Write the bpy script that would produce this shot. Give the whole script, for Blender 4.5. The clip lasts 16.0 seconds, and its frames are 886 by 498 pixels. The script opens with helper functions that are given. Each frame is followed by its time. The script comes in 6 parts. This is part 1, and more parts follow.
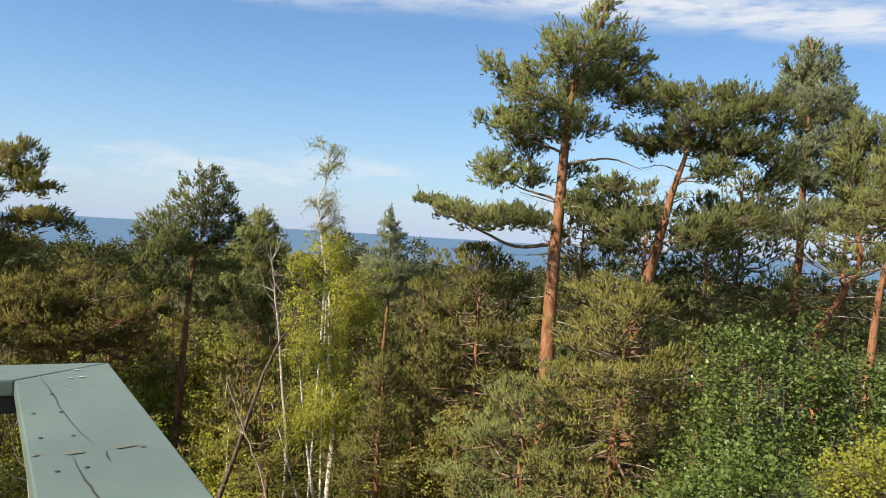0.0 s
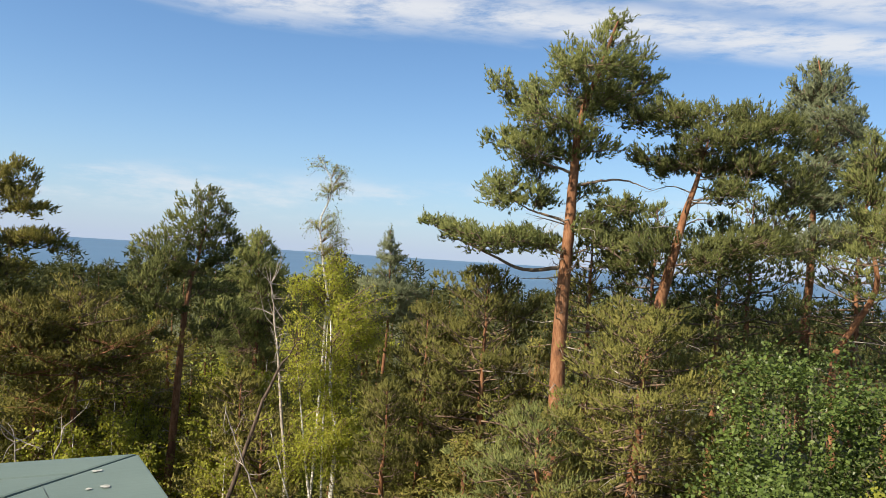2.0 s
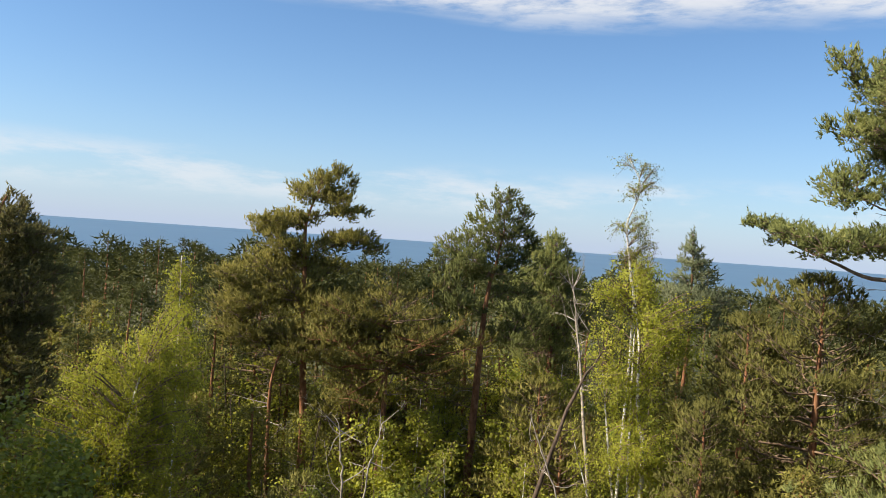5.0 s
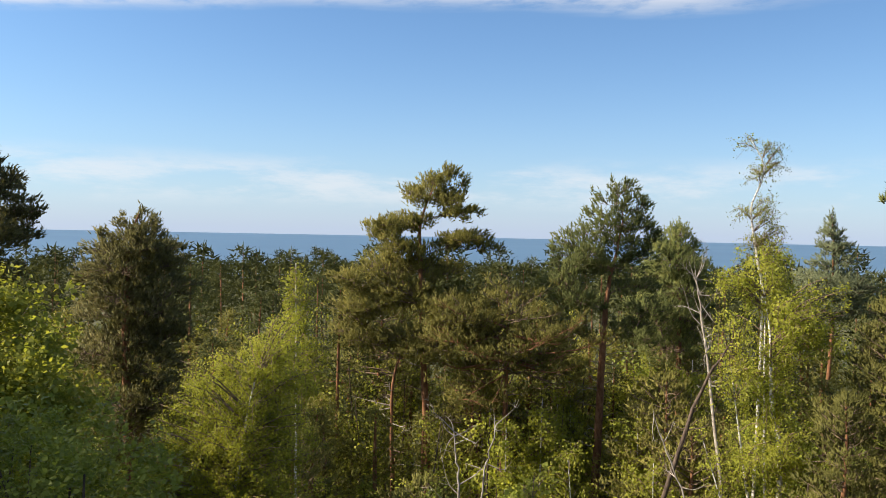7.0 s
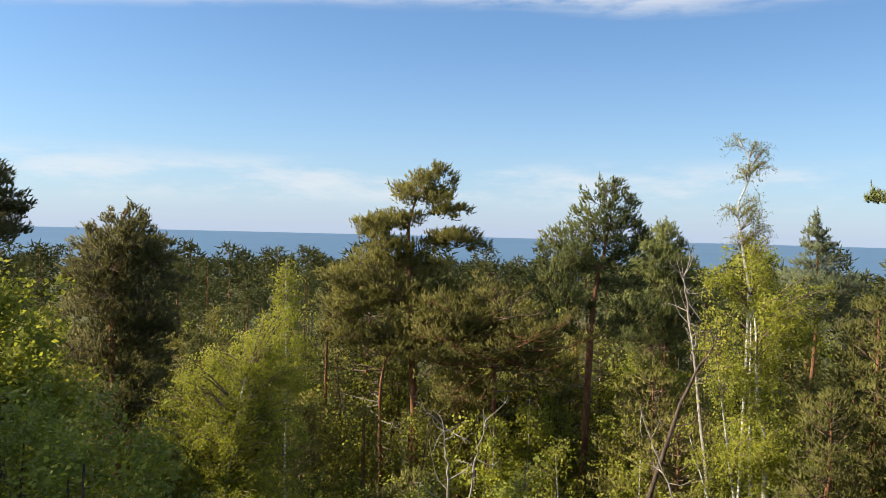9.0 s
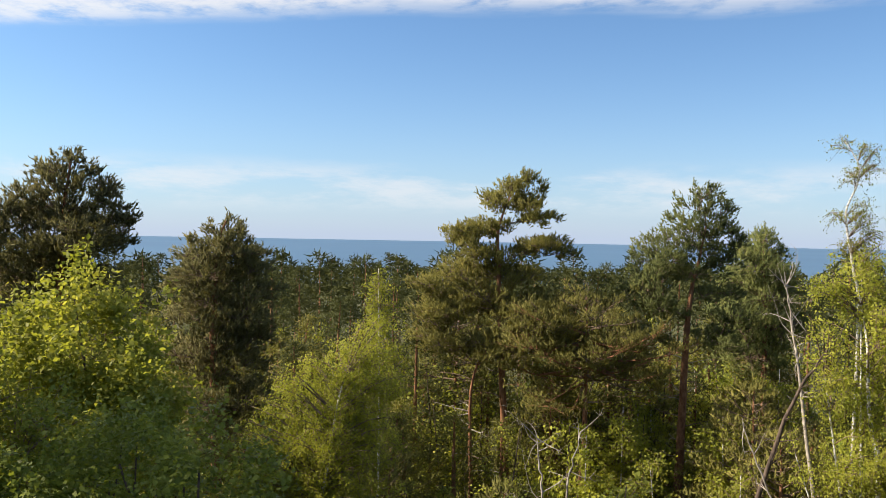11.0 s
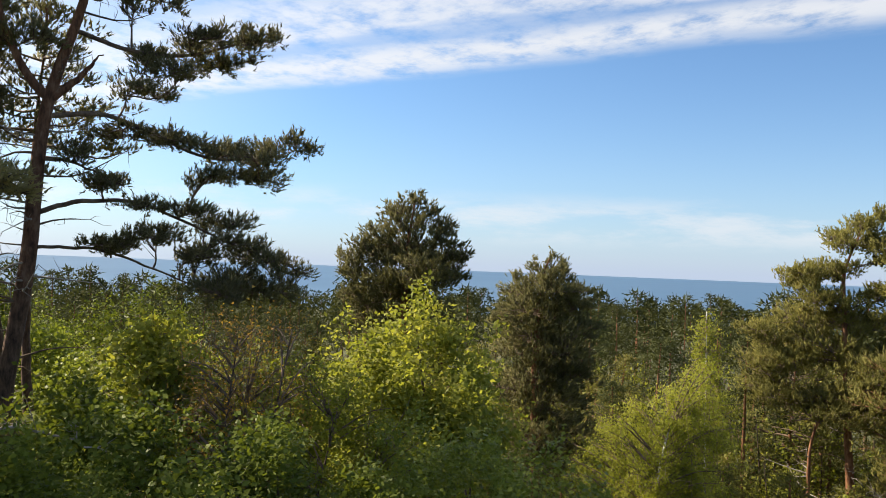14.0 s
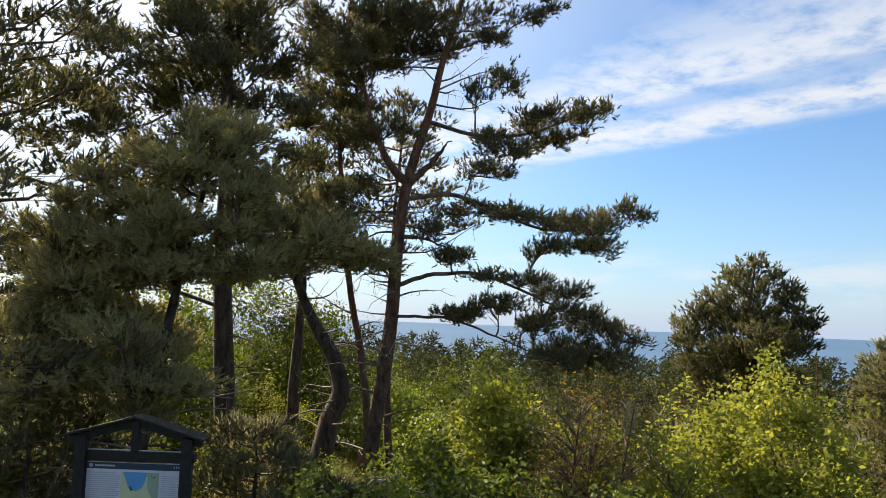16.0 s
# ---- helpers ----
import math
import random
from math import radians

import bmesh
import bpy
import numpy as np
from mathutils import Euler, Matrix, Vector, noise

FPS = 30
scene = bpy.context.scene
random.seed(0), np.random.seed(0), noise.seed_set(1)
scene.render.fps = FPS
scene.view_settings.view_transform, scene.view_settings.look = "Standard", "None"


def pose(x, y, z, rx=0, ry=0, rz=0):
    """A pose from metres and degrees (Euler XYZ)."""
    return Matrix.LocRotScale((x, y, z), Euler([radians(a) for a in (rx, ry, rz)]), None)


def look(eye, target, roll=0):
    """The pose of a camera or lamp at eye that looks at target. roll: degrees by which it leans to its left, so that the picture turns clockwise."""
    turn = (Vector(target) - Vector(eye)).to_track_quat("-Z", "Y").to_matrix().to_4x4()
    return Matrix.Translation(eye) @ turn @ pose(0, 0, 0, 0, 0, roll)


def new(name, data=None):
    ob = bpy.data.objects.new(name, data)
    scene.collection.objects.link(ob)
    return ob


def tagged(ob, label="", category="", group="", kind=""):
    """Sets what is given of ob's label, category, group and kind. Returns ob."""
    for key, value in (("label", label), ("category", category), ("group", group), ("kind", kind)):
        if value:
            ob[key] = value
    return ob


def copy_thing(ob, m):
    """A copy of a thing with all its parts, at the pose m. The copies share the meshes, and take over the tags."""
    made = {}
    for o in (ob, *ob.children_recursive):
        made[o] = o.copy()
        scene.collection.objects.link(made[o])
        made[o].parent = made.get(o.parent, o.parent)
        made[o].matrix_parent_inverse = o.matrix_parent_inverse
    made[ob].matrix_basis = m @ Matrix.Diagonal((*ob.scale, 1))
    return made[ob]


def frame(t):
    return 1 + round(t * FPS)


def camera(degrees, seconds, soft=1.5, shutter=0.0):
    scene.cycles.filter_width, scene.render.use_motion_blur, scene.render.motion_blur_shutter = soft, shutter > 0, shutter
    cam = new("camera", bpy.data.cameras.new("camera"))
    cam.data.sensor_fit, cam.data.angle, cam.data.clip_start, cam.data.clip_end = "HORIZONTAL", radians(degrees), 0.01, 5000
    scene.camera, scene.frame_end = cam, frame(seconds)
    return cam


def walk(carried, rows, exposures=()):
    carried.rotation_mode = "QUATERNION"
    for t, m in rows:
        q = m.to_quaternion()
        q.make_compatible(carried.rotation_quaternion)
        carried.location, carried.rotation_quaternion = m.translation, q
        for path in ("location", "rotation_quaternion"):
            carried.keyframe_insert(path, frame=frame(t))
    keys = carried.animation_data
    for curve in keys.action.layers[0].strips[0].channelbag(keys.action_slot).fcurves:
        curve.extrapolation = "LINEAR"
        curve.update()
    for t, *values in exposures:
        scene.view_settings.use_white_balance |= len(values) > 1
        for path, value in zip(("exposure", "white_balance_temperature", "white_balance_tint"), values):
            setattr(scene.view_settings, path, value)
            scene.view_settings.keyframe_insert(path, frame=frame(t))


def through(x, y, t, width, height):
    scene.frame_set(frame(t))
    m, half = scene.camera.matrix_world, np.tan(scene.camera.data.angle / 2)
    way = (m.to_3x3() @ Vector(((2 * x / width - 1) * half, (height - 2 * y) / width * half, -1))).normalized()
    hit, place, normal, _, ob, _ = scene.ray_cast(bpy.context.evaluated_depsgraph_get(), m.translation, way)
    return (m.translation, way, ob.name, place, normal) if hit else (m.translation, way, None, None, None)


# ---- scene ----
cam = camera(58.13, 16.0, soft=0.6)
PATH = [
    (0, (-0.004, -0.004, 3.34), (-0.005, 9.994, 3.148), 3.54),
    (0.5, (-0.105, 0.19, 3.345), (-0.116, 10.188, 3.162), 3.58),
    (1, (-0.171, 0.399, 3.36), (-0.199, 10.398, 3.238), 3.66),
    (1.5, (-0.244, 0.526, 3.343), (-0.304, 10.525, 3.284), 3.72),
    (2, (-0.397, 0.712, 3.354), (-0.329, 10.712, 3.435), 3.63),
    (2.5, (-0.543, 0.895, 3.336), (-0.374, 10.893, 3.46), 3.44),
    (3, (-0.544, 1.171, 3.323), (-0.385, 11.169, 3.45), 3.54),
    (3.5, (-0.653, 1.412, 3.323), (-0.603, 11.411, 3.431), 3.99),
    (4, (-0.809, 1.594, 3.326), (-1.498, 11.57, 3.345), 4.43),
    (4.5, (-1.128, 1.66, 3.357), (-3.025, 11.478, 3.307), 4.42),
    (5, (-1.403, 1.75, 3.363), (-4.726, 11.181, 3.229), 4.02),
    (7.5, (-0.984, 2.337, 3.288), (-5.786, 11.106, 3.077), 1.12),
    (8, (-1.02, 2.228, 3.233), (-5.645, 11.091, 3.015), 1.46),
    (10.5, (-1.21, 2.125, 3.328), (-5.974, 10.915, 3.134), 1.41),
    (11, (-1.282, 2.11, 3.326), (-6.827, 10.43, 3.172), 1.06),
    (11.5, (-1.308, 2.112, 3.329), (-7.703, 9.799, 3.223), 1.16),
    (12, (-1.369, 2.102, 3.341), (-8.843, 8.745, 3.253), 1.21),
    (12.5, (-1.378, 2.07, 3.342), (-9.222, 8.271, 3.288), 1.44),
    (13, (-1.407, 2.049, 3.339), (-9.482, 7.947, 3.341), 1.78),
    (13.5, (-1.445, 2.003, 3.355), (-9.589, 7.806, 3.431), 2.22),
    (14, (-1.471, 1.939, 3.359), (-9.766, 7.52, 3.564), 2.20),
    (14.5, (-1.511, 1.882, 3.367), (-10.216, 6.788, 3.755), 2.34),
    (15, (-1.511, 1.805, 3.363), (-10.668, 5.784, 3.929), 2.22),
    (15.5, (-1.527, 1.746, 3.396), (-11.065, 4.649, 4.171), 2.13),
    (16, (-1.558, 1.708, 3.398), (-11.341, 3.584, 4.27), 2.21),
]
EXPOSURES = [(0, 1.17), (1, 1.17), (2.2, 1.10), (3.8, 1.10), (5.2, 1.15), (7.5, 1.17), (16, 1.17)]
walk(cam, [(t, look(eye, target, roll)) for t, eye, target, roll in PATH], EXPOSURES)

# ---- light ----
SUN_YAW, SUN_EL = 127.0, 40.0      # degrees: to the left of +y, above the horizon


def build_world():
    world = bpy.data.worlds.new("sky")
    scene.world = world
    world.use_nodes = True
    nt = world.node_tree
    nt.nodes.clear()
    nn, ln = nt.nodes, nt.links

    def math_node(op, a, b=None, c=None, clamp=False):
        n = nn.new("ShaderNodeMath")
        n.operation, n.use_clamp = op, clamp
        for k, v in enumerate((a, b, c)):
            if v is None:
                continue
            if isinstance(v, (int, float)):
                n.inputs[k].default_value = v
            else:
                ln.new(v, n.inputs[k])
        return n.outputs[0]

    def ramp(v, lo, hi):
        n = nn.new("ShaderNodeMapRange")
        n.interpolation_type = "SMOOTHSTEP"
        n.inputs["From Min"].default_value, n.inputs["From Max"].default_value = lo, hi
        ln.new(v, n.inputs["Value"])
        return n.outputs[0]

    def noise_node(vec, scale, detail, rough):
        n = nn.new("ShaderNodeTexNoise")
        n.inputs["Scale"].default_value, n.inputs["Detail"].default_value, n.inputs["Roughness"].default_value = scale, detail, rough
        ln.new(vec, n.inputs["Vector"])
        return n.outputs["Fac"]

    sky = nn.new("ShaderNodeTexSky")
    sky.sky_type = "NISHITA"
    sky.sun_disc = False
    sky.sun_elevation = radians(SUN_EL)
    sky.sun_rotation = radians(-SUN_YAW)
    sky.altitude, sky.air_density, sky.dust_density, sky.ozone_density = 30.0, 1.0, 0.6, 1.6
    co = nn.new("ShaderNodeTexCoord")
    sep = nn.new("ShaderNodeSeparateXYZ")
    ln.new(co.outputs["Generated"], sep.inputs[0])
    dz = math_node("MAXIMUM", sep.outputs[2], 0.015)
    px, py = math_node("DIVIDE", sep.outputs[0], dz), math_node("DIVIDE", sep.outputs[1], dz)
    # one long cirrus street: its outer edge in the flat cloud layer
    bend = math_node("ADD", px, 0.9)
    edge = math_node("ADD", math_node("MULTIPLY", math_node("MINIMUM", bend, 0.0), 0.50), math_node("MULTIPLY", math_node("MAXIMUM", bend, 0.0), 0.06))
    edge = math_node("ADD", edge, 3.60)
    flat = nn.new("ShaderNodeCombineXYZ")
    along = math_node("ADD", math_node("MULTIPLY", px, 0.88), math_node("MULTIPLY", py, 0.47))
    across = math_node("SUBTRACT", math_node("MULTIPLY", py, 0.88), math_node("MULTIPLY", px, 0.47))
    ln.new(math_node("MULTIPLY", along, 0.35), flat.inputs[0])
    ln.new(across, flat.inputs[1])
    fine = nn.new("ShaderNodeCombineXYZ")
    ln.new(math_node("ADD", math_node("MULTIPLY", px, 0.9), math_node("MULTIPLY", py, 0.2)), fine.inputs[0])
    ln.new(py, fine.inputs[1])
    big, small = noise_node(flat.outputs[0], 1.6, 4, 0.6), noise_node(fine.outputs[0], 4.5, 6, 0.62)
    wob = math_node("MULTIPLY", math_node("SUBTRACT", big, 0.42), 0.6)
    inside = math_node("ADD", math_node("SUBTRACT", edge, py), wob)
    band = math_node("MULTIPLY", ramp(inside, -0.06, 0.42), math_node("SUBTRACT", 1.0, math_node("MULTIPLY", ramp(inside, 0.5, 0.85), 0.8)))
    second = math_node("MULTIPLY", ramp(inside, 0.75, 0.95), math_node("SUBTRACT", 1.0, ramp(inside, 1.2, 1.9)))
    cover = math_node("ADD", band, math_node("MULTIPLY", second, 0.7), clamp=True)
    cover = math_node("MULTIPLY", cover, ramp(small, 0.22, 0.60), clamp=True)
    # low bank of soft cloud above the sea
    low = nn.new("ShaderNodeMapping")
    low.inputs["Scale"].default_value = (3.4, 3.4, 15.0)
    ln.new(co.outputs["Generated"], low.inputs[0])
    bank = math_node("MULTIPLY", ramp(noise_node(low.outputs[0], 1.6, 7, 0.64), 0.42, 0.66), ramp(sep.outputs[2], 0.022, 0.05))
    bank = math_node("MULTIPLY", bank, math_node("SUBTRACT", 1.0, ramp(sep.outputs[2], 0.065, 0.10)))
    bank = math_node("MULTIPLY", bank, 0.62)
    sunv = nn.new("ShaderNodeVectorMath")
    sunv.operation = "DOT_PRODUCT"
    sy, se = radians(SUN_YAW), radians(SUN_EL)
    sunv.inputs[1].default_value = (-math.sin(sy) * math.cos(se), math.cos(sy) * math.cos(se), math.sin(se))
    ln.new(co.outputs["Generated"], sunv.inputs[0])
    # a thin pale veil on the sun's side
    veil = math_node("MULTIPLY", ramp(sunv.outputs["Value"], 0.45, 0.92), 0.8)
    total = math_node("MAXIMUM", math_node("MAXIMUM", math_node("MULTIPLY", cover, 0.9), bank), veil, clamp=True)
    # the sea air whitens the lowest sky
    haze = math_node("POWER", math_node("SUBTRACT", 1.0, math_node("MAXIMUM", sep.outputs[2], 0.0)), 11.0)
    # cloud brightens towards the sun
    glow = math_node("MULTIPLY_ADD", math_node("POWER", math_node("MAXIMUM", sunv.outputs["Value"], 0.0), 3.0), CLOUD_SUN, CLOUD)
    white = nn.new("ShaderNodeCombineColor")
    for k, v in enumerate((0.98, 1.0, 1.04)):
        ln.new(math_node("MULTIPLY", glow, v), white.inputs[k])
    tint = nn.new("ShaderNodeMix")
    tint.data_type, tint.blend_type = "RGBA", "MULTIPLY"
    tint.inputs["Factor"].default_value = 1.0
    ln.new(sky.outputs[0], tint.inputs["A"])
    tint.inputs["B"].default_value = SKY_TINT
    side = nn.new("ShaderNodeVectorMath")
    side.operation = "SCALE"
    ln.new(tint.outputs["Result"], side.inputs[0])
    ln.new(math_node("MULTIPLY_ADD", sunv.outputs["Value"], 0.16, 0.985), side.inputs["Scale"])
    hz = nn.new("ShaderNodeMix")
    hz.data_type = "RGBA"
    ln.new(math_node("MULTIPLY", haze, 0.62), hz.inputs["Factor"])
    ln.new(side.outputs[0], hz.inputs["A"])
    hz.inputs["B"].default_value = HAZE
    mix = nn.new("ShaderNodeMix")
    mix.data_type = "RGBA"
    ln.new(total, mix.inputs["Factor"])
    ln.new(hz.outputs["Result"], mix.inputs["A"])
    ln.new(white.outputs[0], mix.inputs["B"])
    bg = nn.new("ShaderNodeBackground")
    bg.inputs["Strength"].default_value = SKY_STRENGTH
    ln.new(mix.outputs["Result"], bg.inputs["Color"])
    out = nn.new("ShaderNodeOutputWorld")
    ln.new(bg.outputs[0], out.inputs[0])


SKY_STRENGTH, CLOUD, CLOUD_SUN = 0.0622, 6.3, 4.0
SKY_TINT, HAZE = (0.72, 0.945, 1.15, 1.0), (4.6, 5.3, 7.3, 1.0)
build_world()

sun = new("sun", bpy.data.lights.new("sun", "SUN"))
sun.data.energy, sun.data.angle, sun.data.color = 5.0, radians(0.5), (1.0, 0.86, 0.66)
sy, se = radians(SUN_YAW), radians(SUN_EL)
sun.matrix_world = look((0, 0, 0), (math.sin(sy) * math.cos(se), -math.cos(sy) * math.cos(se), -math.sin(se)))


# ---- materials ----
def material(name):
    m = bpy.data.materials.new(name)
    m.use_nodes = True
    nt = m.node_tree
    nt.nodes.clear()
    out = nt.nodes.new("ShaderNodeOutputMaterial")
    return m, nt, out


def tex_noise(nt, scale, detail=4.0, rough=0.55, vec=None, stretch=None):
    n = nt.nodes.new("ShaderNodeTexNoise")
    n.inputs["Scale"].default_value, n.inputs["Detail"].default_value, n.inputs["Roughness"].default_value = scale, detail, rough
    if vec is None:
        vec = nt.nodes.new("ShaderNodeTexCoord").outputs["Object"]
    if stretch:
        mp = nt.nodes.new("ShaderNodeMapping")
        mp.inputs["Scale"].default_value = stretch
        nt.links.new(vec, mp.inputs[0])
        vec = mp.outputs[0]
    nt.links.new(vec, n.inputs["Vector"])
    return n.outputs["Fac"]


def color_ramp(nt, fac, stops):
    r = nt.nodes.new("ShaderNodeValToRGB")
    els = r.color_ramp.elements
    while len(els) < len(stops):
        els.new(0.5)
    for e, (p, c) in zip(els, stops):
        e.position, e.color = p, (*c, 1.0)
    nt.links.new(fac, r.inputs[0])
    return r.outputs[0]


def mix_color(nt, fac, a, b, blend="MIX"):
    n = nt.nodes.new("ShaderNodeMix")
    n.data_type, n.blend_type = "RGBA", blend
    for sock, v in ((n.inputs["Factor"], fac), (n.inputs["A"], a), (n.inputs["B"], b)):
        if isinstance(v, (int, float)):
            sock.default_value = v
        elif isinstance(v, tuple):
            sock.default_value = (*v, 1.0)
        else:
            nt.links.new(v, sock)
    return n.outputs["Result"]


CLUMP = 0.65


def foliage(name, dark, mid, light, through=0.35, rough=0.55, clump=1.2, gloss=0.35):
    """Leaf or needle surface: colour varies leaf by leaf and clump by clump, and light passes through."""
    m, nt, out = material(name)
    geo = nt.nodes.new("ShaderNodeNewGeometry")
    info = nt.nodes.new("ShaderNodeObjectInfo")
    a = color_ramp(nt, geo.outputs["Random Per Island"], [(0.0, dark), (0.5, mid), (1.0, light)])
    b = color_ramp(nt, tex_noise(nt, clump, 3, vec=geo.outputs["Position"]), [(0.3, dark), (0.55, mid), (0.72, light)])
    col = mix_color(nt, 0.55, a, b)
    hs = nt.nodes.new("ShaderNodeHueSaturation")
    mr = nt.nodes.new("ShaderNodeMapRange")
    mr.inputs["To Min"].default_value, mr.inputs["To Max"].default_value = 0.86, 1.28
    nt.links.new(info.outputs["Random"], mr.inputs["Value"])
    nt.links.new(mr.outputs[0], hs.inputs["Value"])
    nt.links.new(col, hs.inputs["Color"])
    # a leaf's shade follows the clump that it is part of as well as its own face
    att = nt.nodes.new("ShaderNodeAttribute")
    att.attribute_name = "clump"
    turn = nt.nodes.new("ShaderNodeVectorTransform")
    turn.vector_type, turn.convert_from, turn.convert_to = "VECTOR", "OBJECT", "WORLD"
    nt.links.new(att.outputs["Vector"], turn.inputs[0])
    lean = nt.nodes.new("ShaderNodeVectorMath")
    lean.operation = "MULTIPLY_ADD"
    nt.links.new(turn.outputs[0], lean.inputs[0])
    lean.inputs[1].default_value = (CLUMP, CLUMP, CLUMP)
    nt.links.new(geo.outputs["Normal"], lean.inputs[2])
    way = nt.nodes.new("ShaderNodeVectorMath")
    way.operation = "NORMALIZE"
    nt.links.new(lean.outputs[0], way.inputs[0])
    p = nt.nodes.new("ShaderNodeBsdfPrincipled")
    p.inputs["Roughness"].default_value = rough
    p.inputs["Specular IOR Level"].default_value = gloss * 0.3
    nt.links.new(way.outputs[0], p.inputs["Normal"])
    nt.links.new(hs.outputs[0], p.inputs["Base Color"])
    t = nt.nodes.new("ShaderNodeBsdfTranslucent")
    warm = mix_color(nt, 1.0, hs.outputs[0], (1.25, 1.2, 0.55), "MULTIPLY")
    nt.links.new(warm, t.inputs["Color"])
    mx = nt.nodes.new("ShaderNodeMixShader")
    mx.inputs[0].default_value = through
    nt.links.new(p.outputs[0], mx.inputs[1])
    nt.links.new(t.outputs[0], mx.inputs[2])
    nt.links.new(mx.outputs[0], out.inputs[0])
    return m


def surface(name, col_of, rough=0.8, bump_scale=0.0, bump=0.0, spec=0.3, stretch=None):
    m, nt, out = material(name)
    p = nt.nodes.new("ShaderNodeBsdfPrincipled")
    p.inputs["Roughness"].default_value = rough
    p.inputs["Specular IOR Level"].default_value = spec
    nt.links.new(col_of(nt), p.inputs["Base Color"])
    if bump:
        b = nt.nodes.new("ShaderNodeBump")
        b.inputs["Strength"].default_value, b.inputs["Distance"].default_value = bump, 0.02
        nt.links.new(tex_noise(nt, bump_scale, 6, 0.65, stretch=stretch), b.inputs["Height"])
        nt.links.new(b.outputs[0], p.inputs["Normal"])
    nt.links.new(p.outputs[0], out.inputs[0])
    return m


def pine_bark_color(nt, lo=-9.0, hi=-2.0):
    co = nt.nodes.new("ShaderNodeNewGeometry").outputs["Position"]
    sep = nt.nodes.new("ShaderNodeSeparateXYZ")
    nt.links.new(co, sep.inputs[0])
    plates = tex_noise(nt, 9.0, 5, 0.7, vec=co, stretch=(1, 1, 0.35))
    grey = color_ramp(nt, plates, [(0.35, (0.035, 0.024, 0.018)), (0.52, (0.11, 0.07, 0.05)), (0.7, (0.20, 0.14, 0.10))])
    flake = color_ramp(nt, plates, [(0.33, (0.085, 0.038, 0.020)), (0.5, (0.19, 0.088, 0.042)), (0.72, (0.30, 0.165, 0.092))])
    h = nt.nodes.new("ShaderNodeMath")
    h.operation = "MULTIPLY_ADD"
    nt.links.new(tex_noise(nt, 0.5, 3, vec=co), h.inputs[0])
    h.inputs[1].default_value = 5.0
    nt.links.new(sep.outputs[2], h.inputs[2])
    mr = nt.nodes.new("ShaderNodeMapRange")
    mr.inputs["From Min"].default_value, mr.inputs["From Max"].default_value = lo, hi
    nt.links.new(h.outputs[0], mr.inputs["Value"])
    return mix_color(nt, mr.outputs[0], grey, flake)


def birch_bark_color(nt):
    co = nt.nodes.new("ShaderNodeNewGeometry").outputs["Position"]
    n = tex_noise(nt, 5.0, 5, 0.7, vec=co, stretch=(1, 1, 3.5))
    return color_ramp(nt, n, [(0.38, (0.06, 0.054, 0.048)), (0.47, (0.42, 0.40, 0.37)), (0.6, (0.66, 0.64, 0.60))])


def twig_color(nt):
    co = nt.nodes.new("ShaderNodeNewGeometry").outputs["Position"]
    return color_ramp(nt, tex_noise(nt, 6.0, 4, vec=co), [(0.35, (0.07, 0.05, 0.038)), (0.6, (0.19, 0.135, 0.09)), (0.75, (0.27, 0.21, 0.16))])


def grey_twig_color(nt):
    co = nt.nodes.new("ShaderNodeNewGeometry").outputs["Position"]
    return color_ramp(nt, tex_noise(nt, 6.0, 4, vec=co), [(0.35, (0.17, 0.145, 0.12)), (0.7, (0.40, 0.365, 0.32))])


def dark_bark_color(nt):
    co = nt.nodes.new("ShaderNodeNewGeometry").outputs["Position"]
    return color_ramp(nt, tex_noise(nt, 10.0, 5, 0.7, vec=co, stretch=(1, 1, 0.3)), [(0.35, (0.026, 0.020, 0.016)), (0.55, (0.088, 0.064, 0.049)), (0.75, (0.155, 0.118, 0.094))])


def soil_color(nt):
    co = nt.nodes.new("ShaderNodeNewGeometry").outputs["Position"]
    a = color_ramp(nt, tex_noise(nt, 1.3, 6, 0.7, vec=co), [(0.3, (0.035, 0.05, 0.02)), (0.5, (0.075, 0.085, 0.035)), (0.62, (0.10, 0.08, 0.042)), (0.8, (0.15, 0.12, 0.07))])
    b = color_ramp(nt, tex_noise(nt, 18.0, 5, 0.7, vec=co), [(0.35, (0.5, 0.5, 0.5)), (0.7, (1.25, 1.2, 1.1))])
    return mix_color(nt, 1.0, a, b, "MULTIPLY")


def sea_color(nt):
    co = nt.nodes.new("ShaderNodeNewGeometry").outputs["Position"]
    return color_ramp(nt, tex_noise(nt, 0.0022, 4, 0.6, vec=co, stretch=(1, 1, 1)), [(0.35, (0.036, 0.080, 0.145)), (0.65, (0.048, 0.100, 0.170))])


def paint_color(nt):
    a = color_ramp(nt, tex_noise(nt, 3.0, 5, 0.6), [(0.3, (0.080, 0.112, 0.102)), (0.55, (0.093, 0.128, 0.115)), (0.8, (0.107, 0.145, 0.129))])
    s = color_ramp(nt, tex_noise(nt, 30.0, 4, 0.7, stretch=(0.06, 1, 1)), [(0.62, (1, 1, 1)), (0.8, (1.18, 1.16, 1.12))])
    return mix_color(nt, 1.0, a, s, "MULTIPLY")


